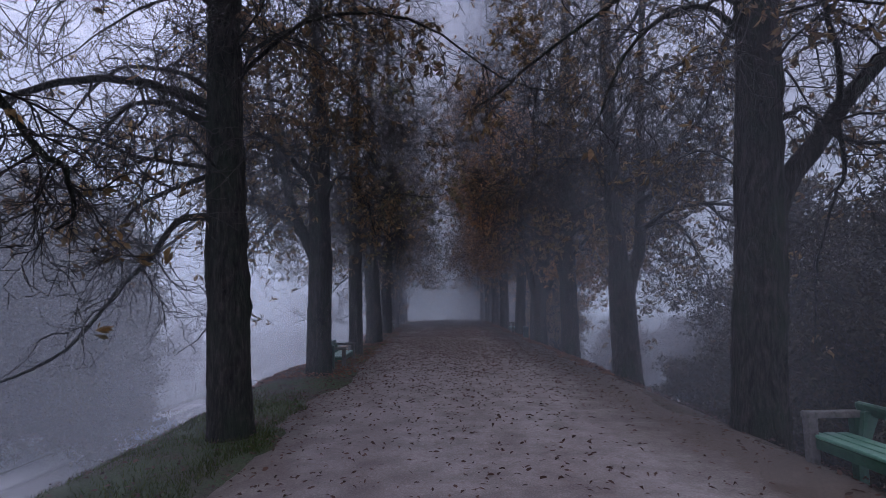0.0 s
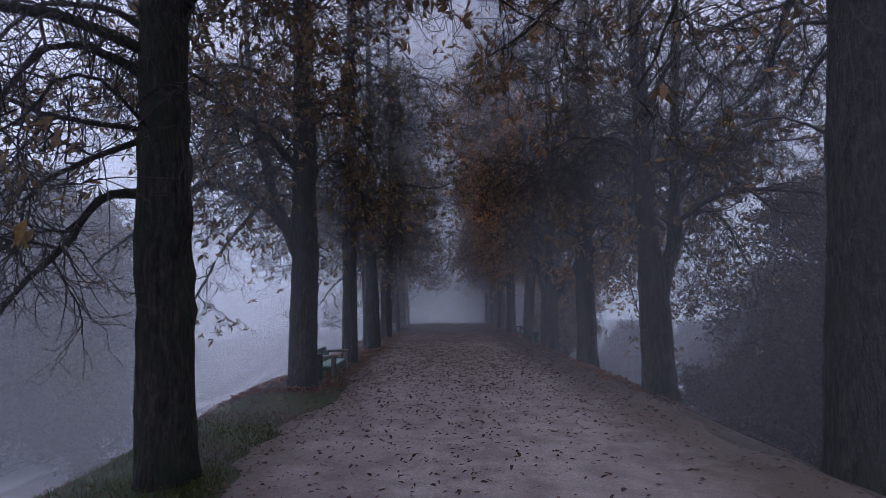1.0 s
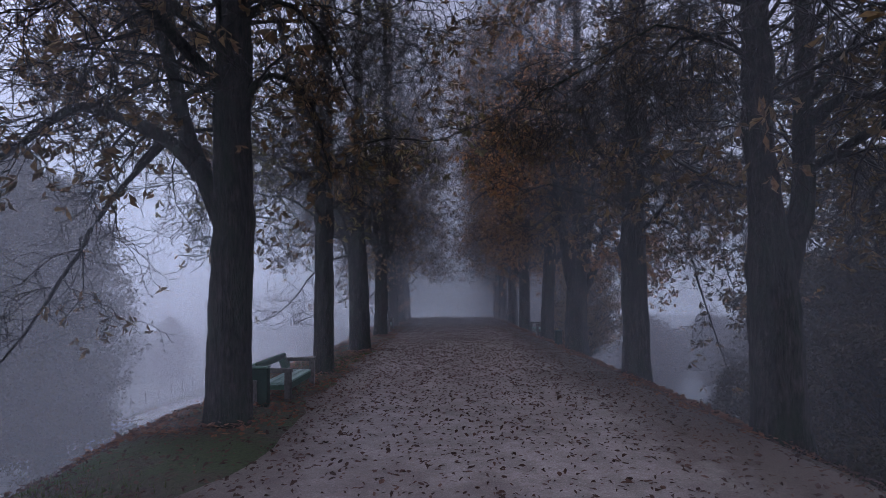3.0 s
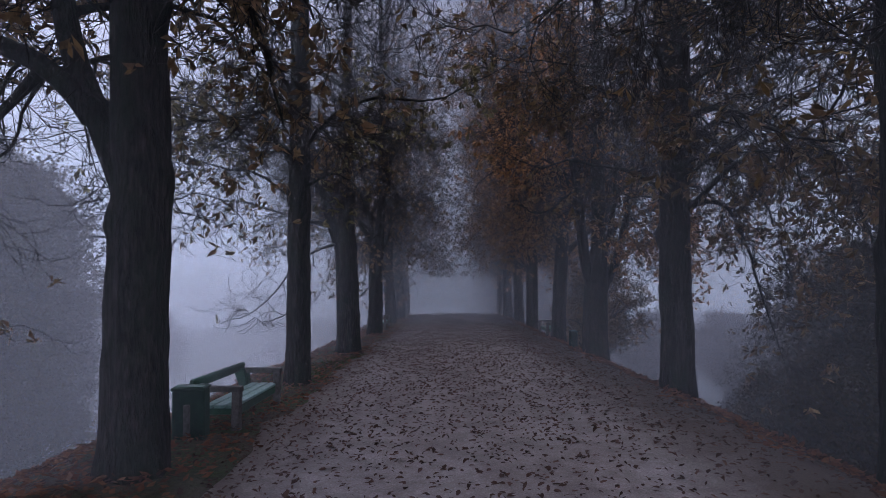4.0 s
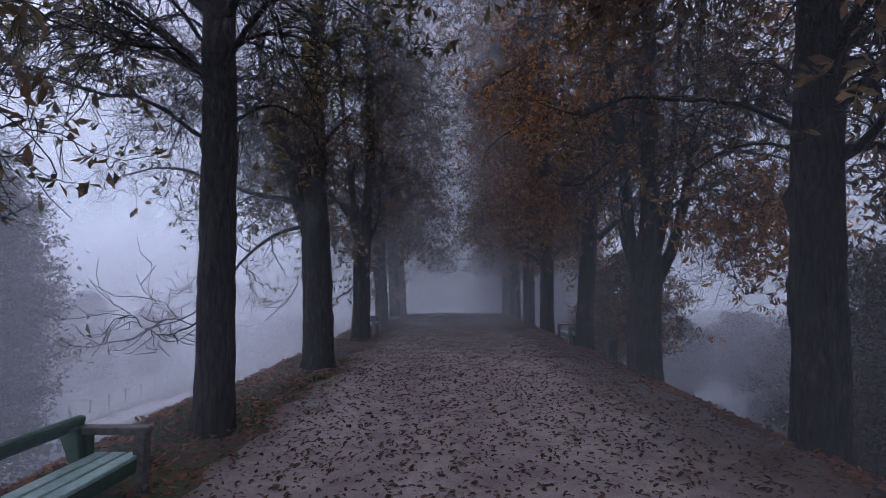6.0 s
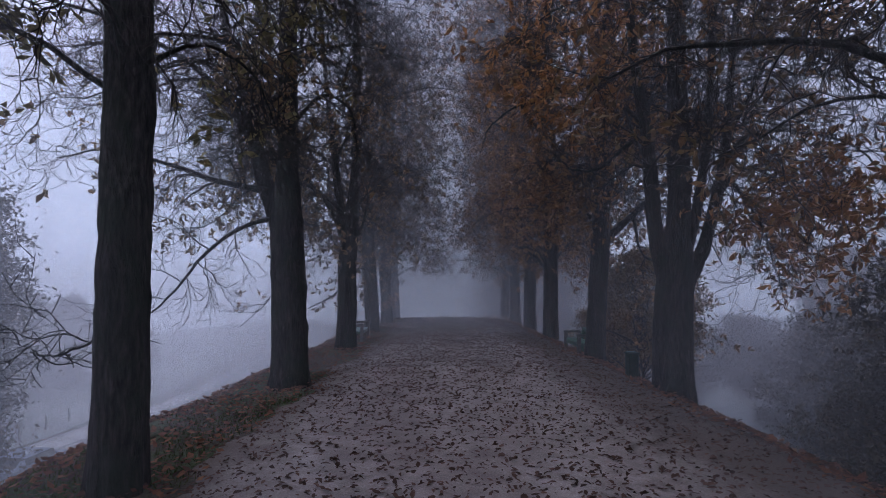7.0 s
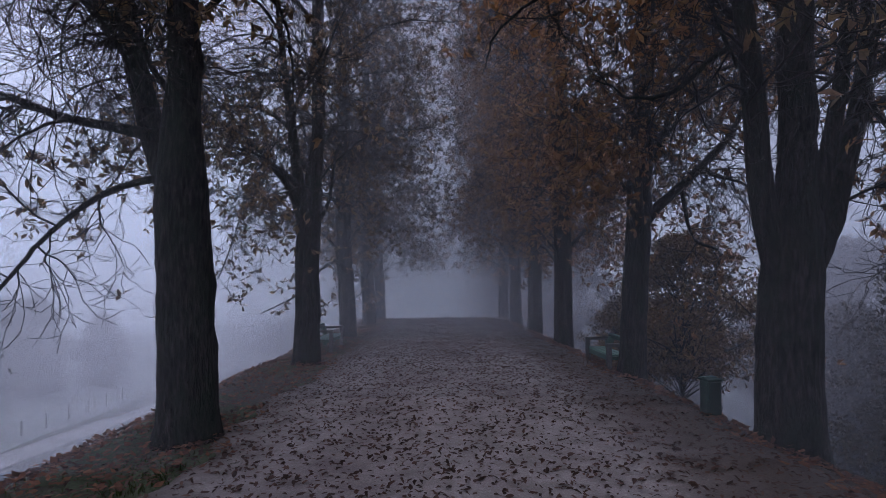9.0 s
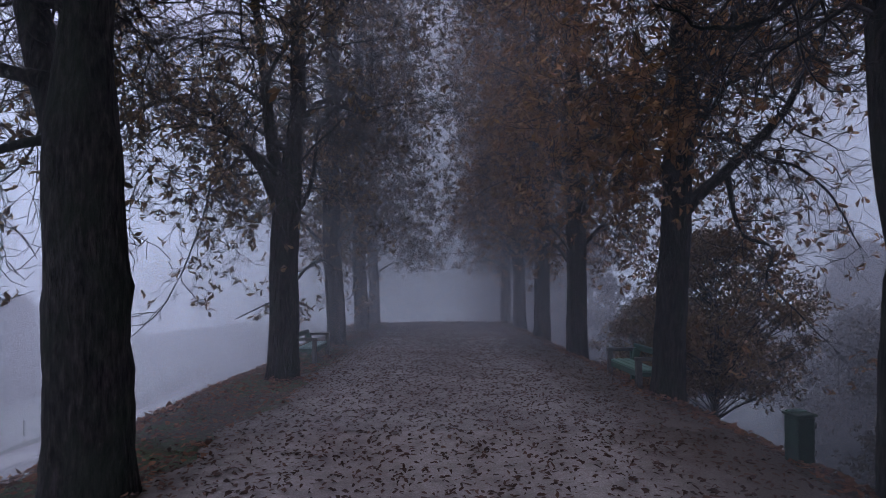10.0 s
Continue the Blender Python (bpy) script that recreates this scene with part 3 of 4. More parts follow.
def stand(ob, x, y, turn):
    ob.matrix_basis = pose(x, y, ground_z(x, y), 0, 0, turn)
    return ob


BARE = "tall dark chestnut tree with drooping, nearly bare boughs"
RUSTY = "dark chestnut tree with a crown of rust-orange withered leaves"
OLIVE = "slender chestnut tree with sparse olive-yellow withered leaves"
# side facing the lane: path lies to +x
l0 = stand(chestnut("chestnut_tree", 1, 0.27, clusters=450, leaf=LEAF_TAWNY, low=4.4, over=1, thick=1.3, skirt=12,
                    limbs=[(0.05, 0, [(-0.1, 0, 4.3), (-1.0, 1.0, 4.0), (-0.76, 2.1, 3.19), (-0.4, 2.15, 2.7), (-0.16, 2.1, 2.57), (-0.05, 2.1, 2.25), (-0.2, 2.15, 2.1)]),
                           (0.035, 1.5, [(-0.1, 3.7), (-1.0, 4.1), (-2.0, 3.8), (-2.8, 3.0)]),
                           (0.03, 2.5, [(0.0, 4.6), (-0.5, 5.0), (-0.9, 4.7), (-1.3, 4.0)])], label=BARE), -2.6, 1.9, 0)
l1 = stand(chestnut("chestnut_tree", 2, 0.255, lean=(-0.012, 0), low=3.8, clusters=950, over=6, thick=1.2, skirt=15,
                    limbs=[(0.05, -0.5, [(-0.1, 2.75), (-0.6, 2.72), (-0.88, 2.3), (-1.15, 1.97), (-1.8, 1.28), (-2.45, 0.92), (-3.4, 0.65)]),
                           (0.035, -0.3, [(-0.1, 3.35), (-0.83, 3.06), (-1.15, 2.8), (-1.25, 2.45), (-1.2, 2.0)]),
                           (0.055, 0.4, [(-0.1, 3.85), (-0.7, 4.17), (-1.0, 4.28), (-1.5, 4.18), (-2.3, 3.4), (-2.9, 2.9)]),
                           (0.04, 1.2, [(-0.1, 4.3), (-0.8, 4.7), (-1.7, 4.8), (-2.6, 4.2), (-3.3, 3.2)])], label=BARE), -2.58, 6.65, 0)
l2 = stand(chestnut("chestnut_tree", 3, 0.262, low=3.8, clusters=2000, leaf=LEAF_BROWN, over=6, boughs=20, thick=1.1, skirt=15,
                    stems=[(0.115, 0.4, [(-0.2, 2.8), (-0.6, 3.73), (-0.78, 4.46), (-1.0, 5.1), (-1.1, 5.7), (-1.3, 8.0), (-1.5, 10.0)])],
                    limbs=[(0.10, -0.5, [(-0.35, 3.2), (-0.78, 3.6), (-1.33, 3.88), (-1.87, 3.93), (-2.41, 3.48), (-3.0, 3.05), (-3.7, 2.4)]),
                           (0.04, -0.6, [(-0.8, 3.6), (-1.41, 2.83), (-1.77, 2.2), (-2.13, 1.58), (-2.48, 1.04), (-2.93, 0.69)]),
                           (0.055, 0.3, [(0.1, 3.95), (0.35, 4.38), (0.72, 4.31), (1.03, 3.8), (1.2, 3.2)]),
                           (0.05, -0.3, [(-0.1, 4.75), (-0.5, 5.1), (-0.87, 5.2), (-1.33, 4.84), (-1.8, 4.0)]),
                           (0.05, 0.2, [(0.1, 5.1), (0.58, 5.28), (1.04, 5.0), (1.31, 4.44), (1.5, 3.9)])],
                    label="dark chestnut tree with an arching side limb and brown leaves"), -2.57, 11.65, 0)
l3 = stand(chestnut("chestnut_tree", 4, 0.21, low=3.6, boughs=15, skirt=8, hang=2.5, clusters=700, leaf=LEAF_OLIVE, leaf_size=0.14, height=14.5, over=7, dense_over=-0.1, lean=(0.008, 0),
                    stems=[(0.10, 0.3, [(0.02, 4.8), (-0.3, 5.55), (-0.66, 6.3), (-1.0, 8.0), (-1.2, 10.5)])],
                    limbs=[(0.05, -0.6, [(-0.05, 4.1), (-0.62, 4.39), (-1.13, 4.58), (-1.57, 4.69), (-1.87, 4.43), (-1.98, 4.07), (-2.31, 3.55), (-2.5, 2.9)]),
                           (0.014, 0.0, [(-0.1, 1.35), (-0.3, 1.2), (-0.6, 1.13), (-0.9, 1.16)]),
                           (0.025, 0.4, [(0.1, 3.5), (0.5, 3.8), (0.9, 3.6), (1.1, 3.1)])], label=OLIVE), -2.53, 16.5, 0)
l4 = stand(chestnut("chestnut_tree", 5, 0.31, low=3.9, fork=2.9, bend=0.06, height=15, over=8, boughs=20, skirt=13, thick=1.25, dense_over=-0.1, clusters=700,
                    stems=[(0.19, 0.5, [(-0.08, 2.4), (-0.33, 3.15), (-0.52, 3.6), (-0.77, 4.47), (-0.96, 5.39), (-1.3, 6.3), (-1.7, 9.0)])],
                    limbs=[(0.06, -0.4, [(-0.4, 3.4), (-1.41, 3.62), (-2.15, 3.9), (-3.06, 4.1), (-4.0, 3.9)]),
                           (0.042, -0.7, [(-0.2, 2.95), (-0.86, 2.77), (-1.5, 2.26), (-1.77, 1.9), (-2.13, 1.4), (-2.67, 0.94), (-3.2, 0.82)]),
                           (0.05, 0.5, [(-0.8, 4.7), (-1.3, 5.2), (-2.0, 5.5), (-3.0, 5.2), (-3.6, 4.4)]),
                           (0.05, 0.8, [(0.0, 3.6), (-0.5, 4.3), (-0.9, 5.0), (-1.6, 5.3)]),
                           (0.035, 0.2, [(0.1, 4.7), (0.6, 5.1), (1.1, 4.9), (1.35, 4.4), (1.4, 3.7)])],
                    label="dark chestnut tree with twin stems and long low boughs"), -2.56, 21.5, 0)
l5 = stand(chestnut("chestnut_tree", 6, 0.275, low=3.6, fork=3.4, bend=0.22, height=15.5, dense_over=-0.08, over=13, boughs=22, skirt=10, clusters=1500, thick=1.1,
                    stems=[(0.15, 0.3, [(-0.02, 3.1), (-0.25, 4.4), (-0.4, 5.5), (-0.63, 7.25), (-0.9, 10.0)])],
                    limbs=[(0.10, -0.4, [(-0.05, 3.1), (-0.4, 3.95), (-0.89, 4.5), (-1.5, 5.0), (-2.1, 5.15), (-2.9, 4.7), (-3.5, 3.9)]),
                           (0.06, 0.3, [(0.1, 2.9), (0.45, 3.6), (0.6, 4.6), (1.0, 5.4)]),
                           (0.03, -0.3, [(-0.9, 4.45), (-1.3, 4.0), (-1.6, 2.8), (-2.15, 1.5), (-2.9, 0.8)])],
                    label="dark chestnut tree with forked stem and brown leaves"), -2.62, 27.2, 0)
l6 = stand(chestnut("chestnut_tree", 7, 0.27, clusters=2600, leaf_size=0.16, fine=False, low=2.0, room=2.2, thick=1.15, boughs=25, over=19, height=16.5, dense_over=0.1, reach=1.05, label=BARE), -2.6, 32.6, 0)
# side facing the pond: path lies to -x, so these are turned round
r1 = stand(chestnut("chestnut_tree", 11, 0.305, flare=0.7, height=14, low=4.0, clusters=650, leaf=LEAF_BROWN, lean=(-0.022, 0), over=8,
                    stems=[(0.16, 0.3, [(-0.12, 2.4), (-0.41, 3.19), (-0.75, 3.62), (-1.14, 4.2), (-1.6, 4.71), (-1.9, 5.2), (-2.6, 7.5)])],
                    limbs=[(0.05, 0.1, [(-0.2, 3.9), (-0.5, 4.05), (-0.7, 4.17), (-0.95, 4.0)]),
                           (0.04, -0.2, [(-1.0, 3.9), (-1.3, 3.75), (-1.8, 3.72), (-2.6, 3.9), (-3.2, 3.5)]),
                           (0.035, -0.2, [(-1.1, 4.1), (-1.25, 3.4), (-1.16, 2.97), (-0.95, 2.11), (-0.91, 1.12)]),
                           (0.045, 0.3, [(0.05, 5.1), (0.5, 5.45), (1.0, 5.39), (1.52, 4.96), (1.9, 4.31), (2.2, 3.8)]),
                           (0.04, -0.5, [(0.05, 5.5), (1.0, 5.9), (2.0, 5.3), (2.7, 4.8), (3.1, 4.4), (3.7, 4.1)])],
                    label="stout dark chestnut tree with a heavy forked limb"), 4.0, 6.6, 180)
r2 = stand(chestnut("chestnut_tree", 12, 0.29, thick=1.2, low=3.2, clusters=1600, leaf=LEAF_TAWNY, floor=-0.6, hang=-0.6, skirt=17, height=14, fork=2.0, bend=0.18, over=10,
                    stems=[(0.185, -0.3, [(-0.05, 1.7), (-0.25, 2.46), (-0.44, 2.95), (-0.53, 4.5), (-0.62, 6.3), (-0.8, 9.5)])],
                    limbs=[(0.07, 0.3, [(-0.5, 3.9), (-0.8, 4.15), (-1.1, 4.14), (-1.71, 3.87), (-2.14, 3.5), (-2.8, 3.4), (-3.5, 2.9)]),
                           (0.05, 0.2, [(-0.5, 4.2), (-1.22, 5.22), (-1.9, 6.1), (-2.6, 6.9)]),
                           (0.05, -0.5, [(-0.4, 3.3), (-1.0, 3.5), (-1.6, 3.1), (-2.1, 2.3), (-2.4, 1.4)]),
                           (0.045, 0.4, [(0.1, 4.3), (0.6, 4.8), (1.2, 4.7), (1.7, 4.2)])],
                    label="dark chestnut tree with twin upright stems and bare twigs"), 4.08, 11.5, 180)
r3 = stand(chestnut("chestnut_tree", 13, 0.265, thick=1.2, low=3.0, height=15, over=14, leaf_size=0.14, clusters=3000, leaf=LEAF_BROWN, floor=-1.2, hang=-1.2, skirt=17, lean=(-0.018, 0), dense_over=0.1, rise=0.6,
                    stems=[(0.10, 0.3, [(0.0, 4.2), (0.12, 4.75), (0.26, 5.15), (0.38, 6.0), (0.55, 9.0)])],
                    limbs=[(0.08, 0.2, [(-0.1, 4.9), (-0.4, 5.4), (-0.82, 5.61), (-1.34, 5.65), (-2.02, 6.0), (-3.0, 5.9)]),
                           (0.06, -0.4, [(-0.1, 3.65), (-0.5, 3.95), (-0.89, 4.01), (-1.32, 3.75), (-1.65, 3.32), (-2.0, 2.8), (-2.4, 1.8)]),
                           (0.05, 0.3, [(-0.1, 3.25), (-0.71, 3.24), (-0.95, 2.9), (-1.29, 1.69), (-1.7, 0.4)]),
                           (0.05, 0.9, [(-0.1, 4.2), (-0.9, 4.7), (-1.8, 4.4), (-2.5, 3.4), (-2.9, 2.2)]),
                           (0.04, 0.0, [(0.1, 4.9), (0.5, 5.1), (1.0, 5.1), (1.65, 5.3), (2.3, 5.4)])],
                    label="straight dark chestnut tree with brown withered leaves"), 4.02, 16.1, 180)
r4 = stand(chestnut("chestnut_tree", 14, 0.315, thick=1.2, low=3.2, height=14.5, over=11, skirt=9, fork=2.0, bend=-0.12, clusters=2800, leaf=LEAF_RUST, leaf_size=0.14, dense_over=0.0, rise=0.8,
                    stems=[(0.165, 0.2, [(0.05, 1.7), (0.31, 2.76), (0.45, 4.3), (0.73, 6.1), (0.95, 9.0)]),
                           (0.15, -0.2, [(-0.1, 1.6), (-0.42, 2.25), (-0.62, 2.7), (-0.93, 4.0), (-1.1, 5.5), (-1.35, 8.5)]),
                           (0.11, 0.5, [(-0.05, 1.9), (-0.3, 3.0), (-0.45, 4.2), (-0.5, 6.0), (-0.6, 9.0)])],
                    limbs=[(0.045, -0.3, [(0.3, 4.5), (0.72, 4.32), (1.26, 3.94), (1.68, 3.91), (2.1, 4.1)]),
                           (0.035, -0.4, [(0.4, 4.6), (1.4, 5.3), (2.27, 5.13), (2.87, 4.86), (3.14, 4.59), (3.3, 4.2)]),
                           (0.055, 0.2, [(-0.95, 4.1), (-1.33, 4.43), (-2.04, 4.5), (-3.0, 4.2), (-3.7, 3.3)]),
                           (0.036, -0.3, [(-0.9, 3.8), (-1.33, 3.3), (-1.7, 2.8), (-2.04, 1.8)]),
                           (0.05, -0.9, [(-0.6, 3.0), (-1.1, 3.7), (-1.9, 3.9), (-2.7, 3.2), (-3.2, 2.3)])],
                    label="vase-shaped chestnut tree with rust-orange leaves and several stems"), 4.05, 21.1, 180)
r5 = stand(chestnut("chestnut_tree", 15, 0.24, thick=1.2, low=3.4, height=15, skirt=14, hang=0.3, floor=-0.5, over=16, clusters=3600, leaf=LEAF_RUSSET, lean=(-0.05, 0), leaf_size=0.14, dense_over=0.2, rise=0.5,
                    stems=[(0.12, 0.2, [(-0.15, 2.7), (-0.5, 3.2), (-0.96, 3.61), (-1.73, 4.37), (-2.1, 4.95), (-2.8, 6.5)]),
                           (0.10, -0.3, [(-0.2, 3.6), (-0.6, 4.4), (-0.86, 4.91), (-1.42, 6.43), (-1.7, 9.0)])],
                    limbs=[(0.05, -0.3, [(-1.1, 3.8), (-1.5, 3.95), (-1.86, 3.85), (-2.4, 3.68), (-3.0, 3.1), (-3.5, 2.2)]),
                           (0.042, -0.2, [(-1.0, 3.7), (-1.23, 2.7), (-1.77, 2.4), (-1.68, 1.9), (-2.3, 1.35), (-2.9, 0.8)]),
                           (0.04, 0.2, [(0.05, 3.6), (0.5, 4.1), (1.1, 4.2), (1.7, 3.8)])],
                    label="dark chestnut tree with a slanting limb and rusty leaves"), 3.95, 25.5, 180)
r6 = stand(chestnut("chestnut_tree", 16, 0.26, thick=1.2, boughs=26, over=22, height=17, clusters=3400, leaf_size=0.16, fine=False, leaf=LEAF_RUSSET, low=2.0, room=2.2, reach=1.05, dense_over=0.12, label=RUSTY), 3.9, 30.5, 180)
# the two at negative y are unseen, added behind the camera to cast shade
for src, x, y, turn in ((l6, -2.6, 37.8, 25), (l6, -2.65, 42.8, -75), (r6, 3.85, 34.7, 160), (r6, 3.85, 39.2, 245), (r6, 3.8, 43.2, 190),
                        (l6, -2.6, -3.0, 200), (r6, 4.0, -3.2, 60)):
    copy_thing(src, pose(x, y, ground_z(x, y), 0, 0, turn))

# trees and bushes off the path
def leafy_tree(name, seed, height, spread, lowest, clumps, per, leaf_size, leaf, r, label):
    """A tree still in leaf: trunk, limbs up into the crown, and leaves massed in uneven clumps with gaps between them."""
    rng = np.random.default_rng(seed)
    root = new(name)
    v, f, tp, tr = trunk_mesh(rng, height * 0.85, r, (0.0, 0.0))
    raw("trunk", v, f, BARK, root, smooth=True)
    t = rng.random(clumps)
    z = lowest + (height - lowest) * t
    wide = spread * np.sin(np.pi * np.clip(0.12 + 0.85 * t, 0, 1)) ** 0.7
    a = np.arange(clumps) * 2.4 + rng.uniform(-0.4, 0.4, clumps)
    rad = wide * np.sqrt(rng.uniform(0.1, 1.0, clumps)) * rng.uniform(0.55, 1.3, clumps)
    C = np.stack([rad * np.cos(a), rad * np.sin(a), z], -1)
    s = np.stack([C[:, 0] * 0.04, C[:, 1] * 0.04, np.maximum(0.9, C[:, 2] - rad * 0.55 - 0.3)], -1)
    P, R = grow(rng, s, C - s, np.linalg.norm(C - s, axis=1), np.full(clumps, 0.22 * r), np.full(clumps, 0.012), 4, 0.08, [0.02])
    for k in range(0, clumps, 4):
        raw("limb", *tubes(P[k:k + 4], R[k:k + 4], 4), BARK, root)
    n = clumps * per
    size = height * 0.026 * rng.uniform(0.5, 1.6, clumps)
    at = np.repeat(C, per, 0) + rng.normal(0, 1, (n, 3)) * np.repeat(size, per)[:, None] * np.array([1.15, 1.15, 0.75])
    v, f = leaf_clusters(rng, at, leaf_size, 2)
    raw("crown", v, f, leaf, root)["kind"] = "stuff"
    return tagged(root, label, "tree")


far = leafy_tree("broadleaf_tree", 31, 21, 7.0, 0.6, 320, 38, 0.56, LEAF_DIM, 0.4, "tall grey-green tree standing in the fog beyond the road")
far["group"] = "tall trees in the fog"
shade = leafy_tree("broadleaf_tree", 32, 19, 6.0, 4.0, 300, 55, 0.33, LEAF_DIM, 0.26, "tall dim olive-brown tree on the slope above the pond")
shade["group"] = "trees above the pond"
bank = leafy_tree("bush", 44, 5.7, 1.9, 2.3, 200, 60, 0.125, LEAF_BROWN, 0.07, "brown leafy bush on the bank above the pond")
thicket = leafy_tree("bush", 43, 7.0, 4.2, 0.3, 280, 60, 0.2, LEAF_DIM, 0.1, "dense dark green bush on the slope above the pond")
thicket["category"], thicket["group"] = "bush", "dense bushes on the slope"
bank["category"], bank["group"] = "bush", "bushes on the pond bank"


def plant(src, *spots):
    """Sets src at the first spot and copies of it at the others: x, y, turn, scale."""
    for i, (x, y, turn, k) in enumerate(spots):
        m = pose(x, y, ground_z(x, y), 0, 0, turn)
        ob = copy_thing(src, m) if i else src
        ob.matrix_basis = m
        ob.scale = (k, k, k)


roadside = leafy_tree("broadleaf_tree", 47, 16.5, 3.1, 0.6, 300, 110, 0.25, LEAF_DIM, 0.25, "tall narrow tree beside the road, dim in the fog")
roadside["group"] = "trees beside the road"
plant(roadside, (-20.3, 33, 0, 0.95), (-25.5, 35.5, 130, 1.1), (-27, 31, 250, 1.0))
plant(far, (-35, 45, 0, 1.0), (-31.5, 36.5, 70, 0.55), (-32.5, 41.5, 240, 0.62), (-41, 58, 45, 0.62), (-44, 61, 200, 0.5), (-39.5, 62, 90, 0.46), (-35.5, 63, 300, 0.42), (-31.5, 66, 150, 0.32), (22, 63, 60, 0.85), (27.5, 50, 260, 0.68), (11, 60, 340, 1.0), (40, 44, 60, 1.0), (44, 58, 160, 1.1), (41, 31, 260, 1.0), (46, 72, 350, 1.1), (32, 68, 120, 0.9))
plant(shade, (16.5, 16, 200, 0.76), (18.5, 27, 300, 0.85), (25, 39, 20, 0.8), (31, 56, 170, 0.6), (37, 53, 45, 0.65))
plant(thicket, (11.5, 8, 0, 1.0), (12.5, 15, 100, 1.0), (13.5, 21.5, 220, 1.0), (16, 27.5, 40, 1.05), (20, 33.5, 310, 1.1), (24, 39, 160, 1.1))
plant(bank, (6.3, 28.4, 0, 0.95), (6.6, 32.4, 100, 0.75))


# ---- benches ----
def bench(label, slats):
    root = new("park_bench")
    L = 1.55
    for i in range(3):
        bm = bmesh.new()
        box(bm, (L, 0.115, 0.035), (0, 0.17 - i * 0.135, 0.355), bevel=0.01)
        part("seat_slat", bm, slats, root, "worn green seat slat")
    bm = bmesh.new()
    box(bm, (L - 0.1, 0.04, 0.10), (0, 0.205, 0.285))
    part("seat_rail", bm, GREEN, root)
    bm = bmesh.new()
    box(bm, (L + 0.02, 0.075, 0.12), (0, -0.29, 0.61), (-14, 0, 0), 0.03)
    part("backrest", bm, GREEN, root, "thick rounded green backrest plank")
    for s in (-1, 1):
        x = s * (L / 2 - 0.04)
        bm = bmesh.new()
        box(bm, (0.095, 0.095, 0.66), (x, 0.235, 0.20))
        part("front_leg", bm, POST, root, "weathered grey-green wooden post")
        bm = bmesh.new()
        box(bm, (0.09, 0.10, 0.66), (x, -0.225, 0.20))
        part("back_leg", bm, GREEN, root)
        bm = bmesh.new()
        box(bm, (0.105, 0.60, 0.065), (x, -0.005, 0.555), bevel=0.014)
        part("armrest", bm, POST, root)
        bm = bmesh.new()
        box(bm, (0.06, 0.46, 0.07), (x, 0.0, 0.30))
        part("seat_bearer", bm, GREEN, root)
        x = s * (L / 2 - 0.16)
        bm = bmesh.new()
        m = [bm.verts.new(p) for p in ((x - 0.03, -0.15, 0.335), (x - 0.03, -0.25, 0.335), (x - 0.03, -0.36, 0.60), (x - 0.03, -0.20, 0.60))]
        ex = bmesh.ops.extrude_face_region(bm, geom=[bm.faces.new(m)])["geom"]
        bmesh.ops.translate(bm, verts=[g for g in ex if isinstance(g, bmesh.types.BMVert)], vec=(0.06, 0, 0))
        bmesh.ops.recalc_face_normals(bm, faces=bm.faces)
        bmesh.ops.bevel(bm, geom=bm.edges[:], offset=0.008, segments=2, affect="EDGES")
        part("back_bracket", bm, GREEN, root, "flared green plate that carries the backrest")
    return tagged(root, label, "bench", "benches along the path")


TILT = math.degrees(math.atan(SLOPE))
b1 = bench("green wooden park bench with pale worn seat slats", PALE)
b1.matrix_basis = pose(-2.57, 14.0, ground_z(-2.57, 14.0) - 0.03, 0, -TILT, -90)
copy_thing(b1, pose(-2.7, 29.9, ground_z(-2.7, 29.9), 0, -TILT, -90))
b2 = bench("green wooden park bench with green seat slats", MID_GREEN)
b2.matrix_basis = pose(3.9, 4.45, ground_z(3.9, 4.45), 0, TILT, 90)
copy_thing(b2, pose(3.95, 26.7, ground_z(3.95, 26.7), 0, TILT, 90))


# ---- litter bin ----
def litter_bin(wide, deep, tall, label):
    """A flat-backed sheet-metal bin on a post: body, folded rim, opening under a hood, door strip and two hinges."""
    root = new("litter_bin")
    for name, size, at, mat, bev in (("body", (wide, deep, tall), (0, 0, 0.05 + tall / 2), DEEP_GREEN, 0.022), ("rim", (wide + 0.024, deep + 0.024, 0.028), (0, 0, 0.057 + tall), DEEP_GREEN, 0.01),
                                     ("hood", (wide - 0.02, deep * 0.5, 0.016), (0, deep * 0.22, 0.075 + tall), GREEN, 0.006), ("door_strip", (0.012, 0.03, 0.38), (wide / 2 + 0.003, 0.04, 0.27), GREEN, 0.003),
                                     ("hinge", (0.016, 0.022, 0.05), (wide / 2 + 0.004, -0.07, 0.40), POST, 0.004), ("hinge", (0.016, 0.022, 0.05), (wide / 2 + 0.004, -0.07, 0.15), POST, 0.004),
                                     ("post", (0.06, 0.05, 0.62), (0, deep / 2 + 0.026, 0.14), POST, 0.006)):
        bm = bmesh.new()
        box(bm, size, at, bevel=bev)
        part(name, bm, mat, root)
    return tagged(root, label, "litter bin", "litter bins")


litter_bin(0.2, 0.16, 0.44, "dark green metal litter bin at the edge of the bank").matrix_basis = pose(3.68, 22.0, ground_z(3.68, 22.0) - 0.02, 0, 0, 12)
litter_bin(0.34, 0.19, 0.55, "wide dark green metal litter bin beside the bench").matrix_basis = pose(-2.66, 12.85, ground_z(-2.66, 12.85) + 0.02, 0, 0, 185)


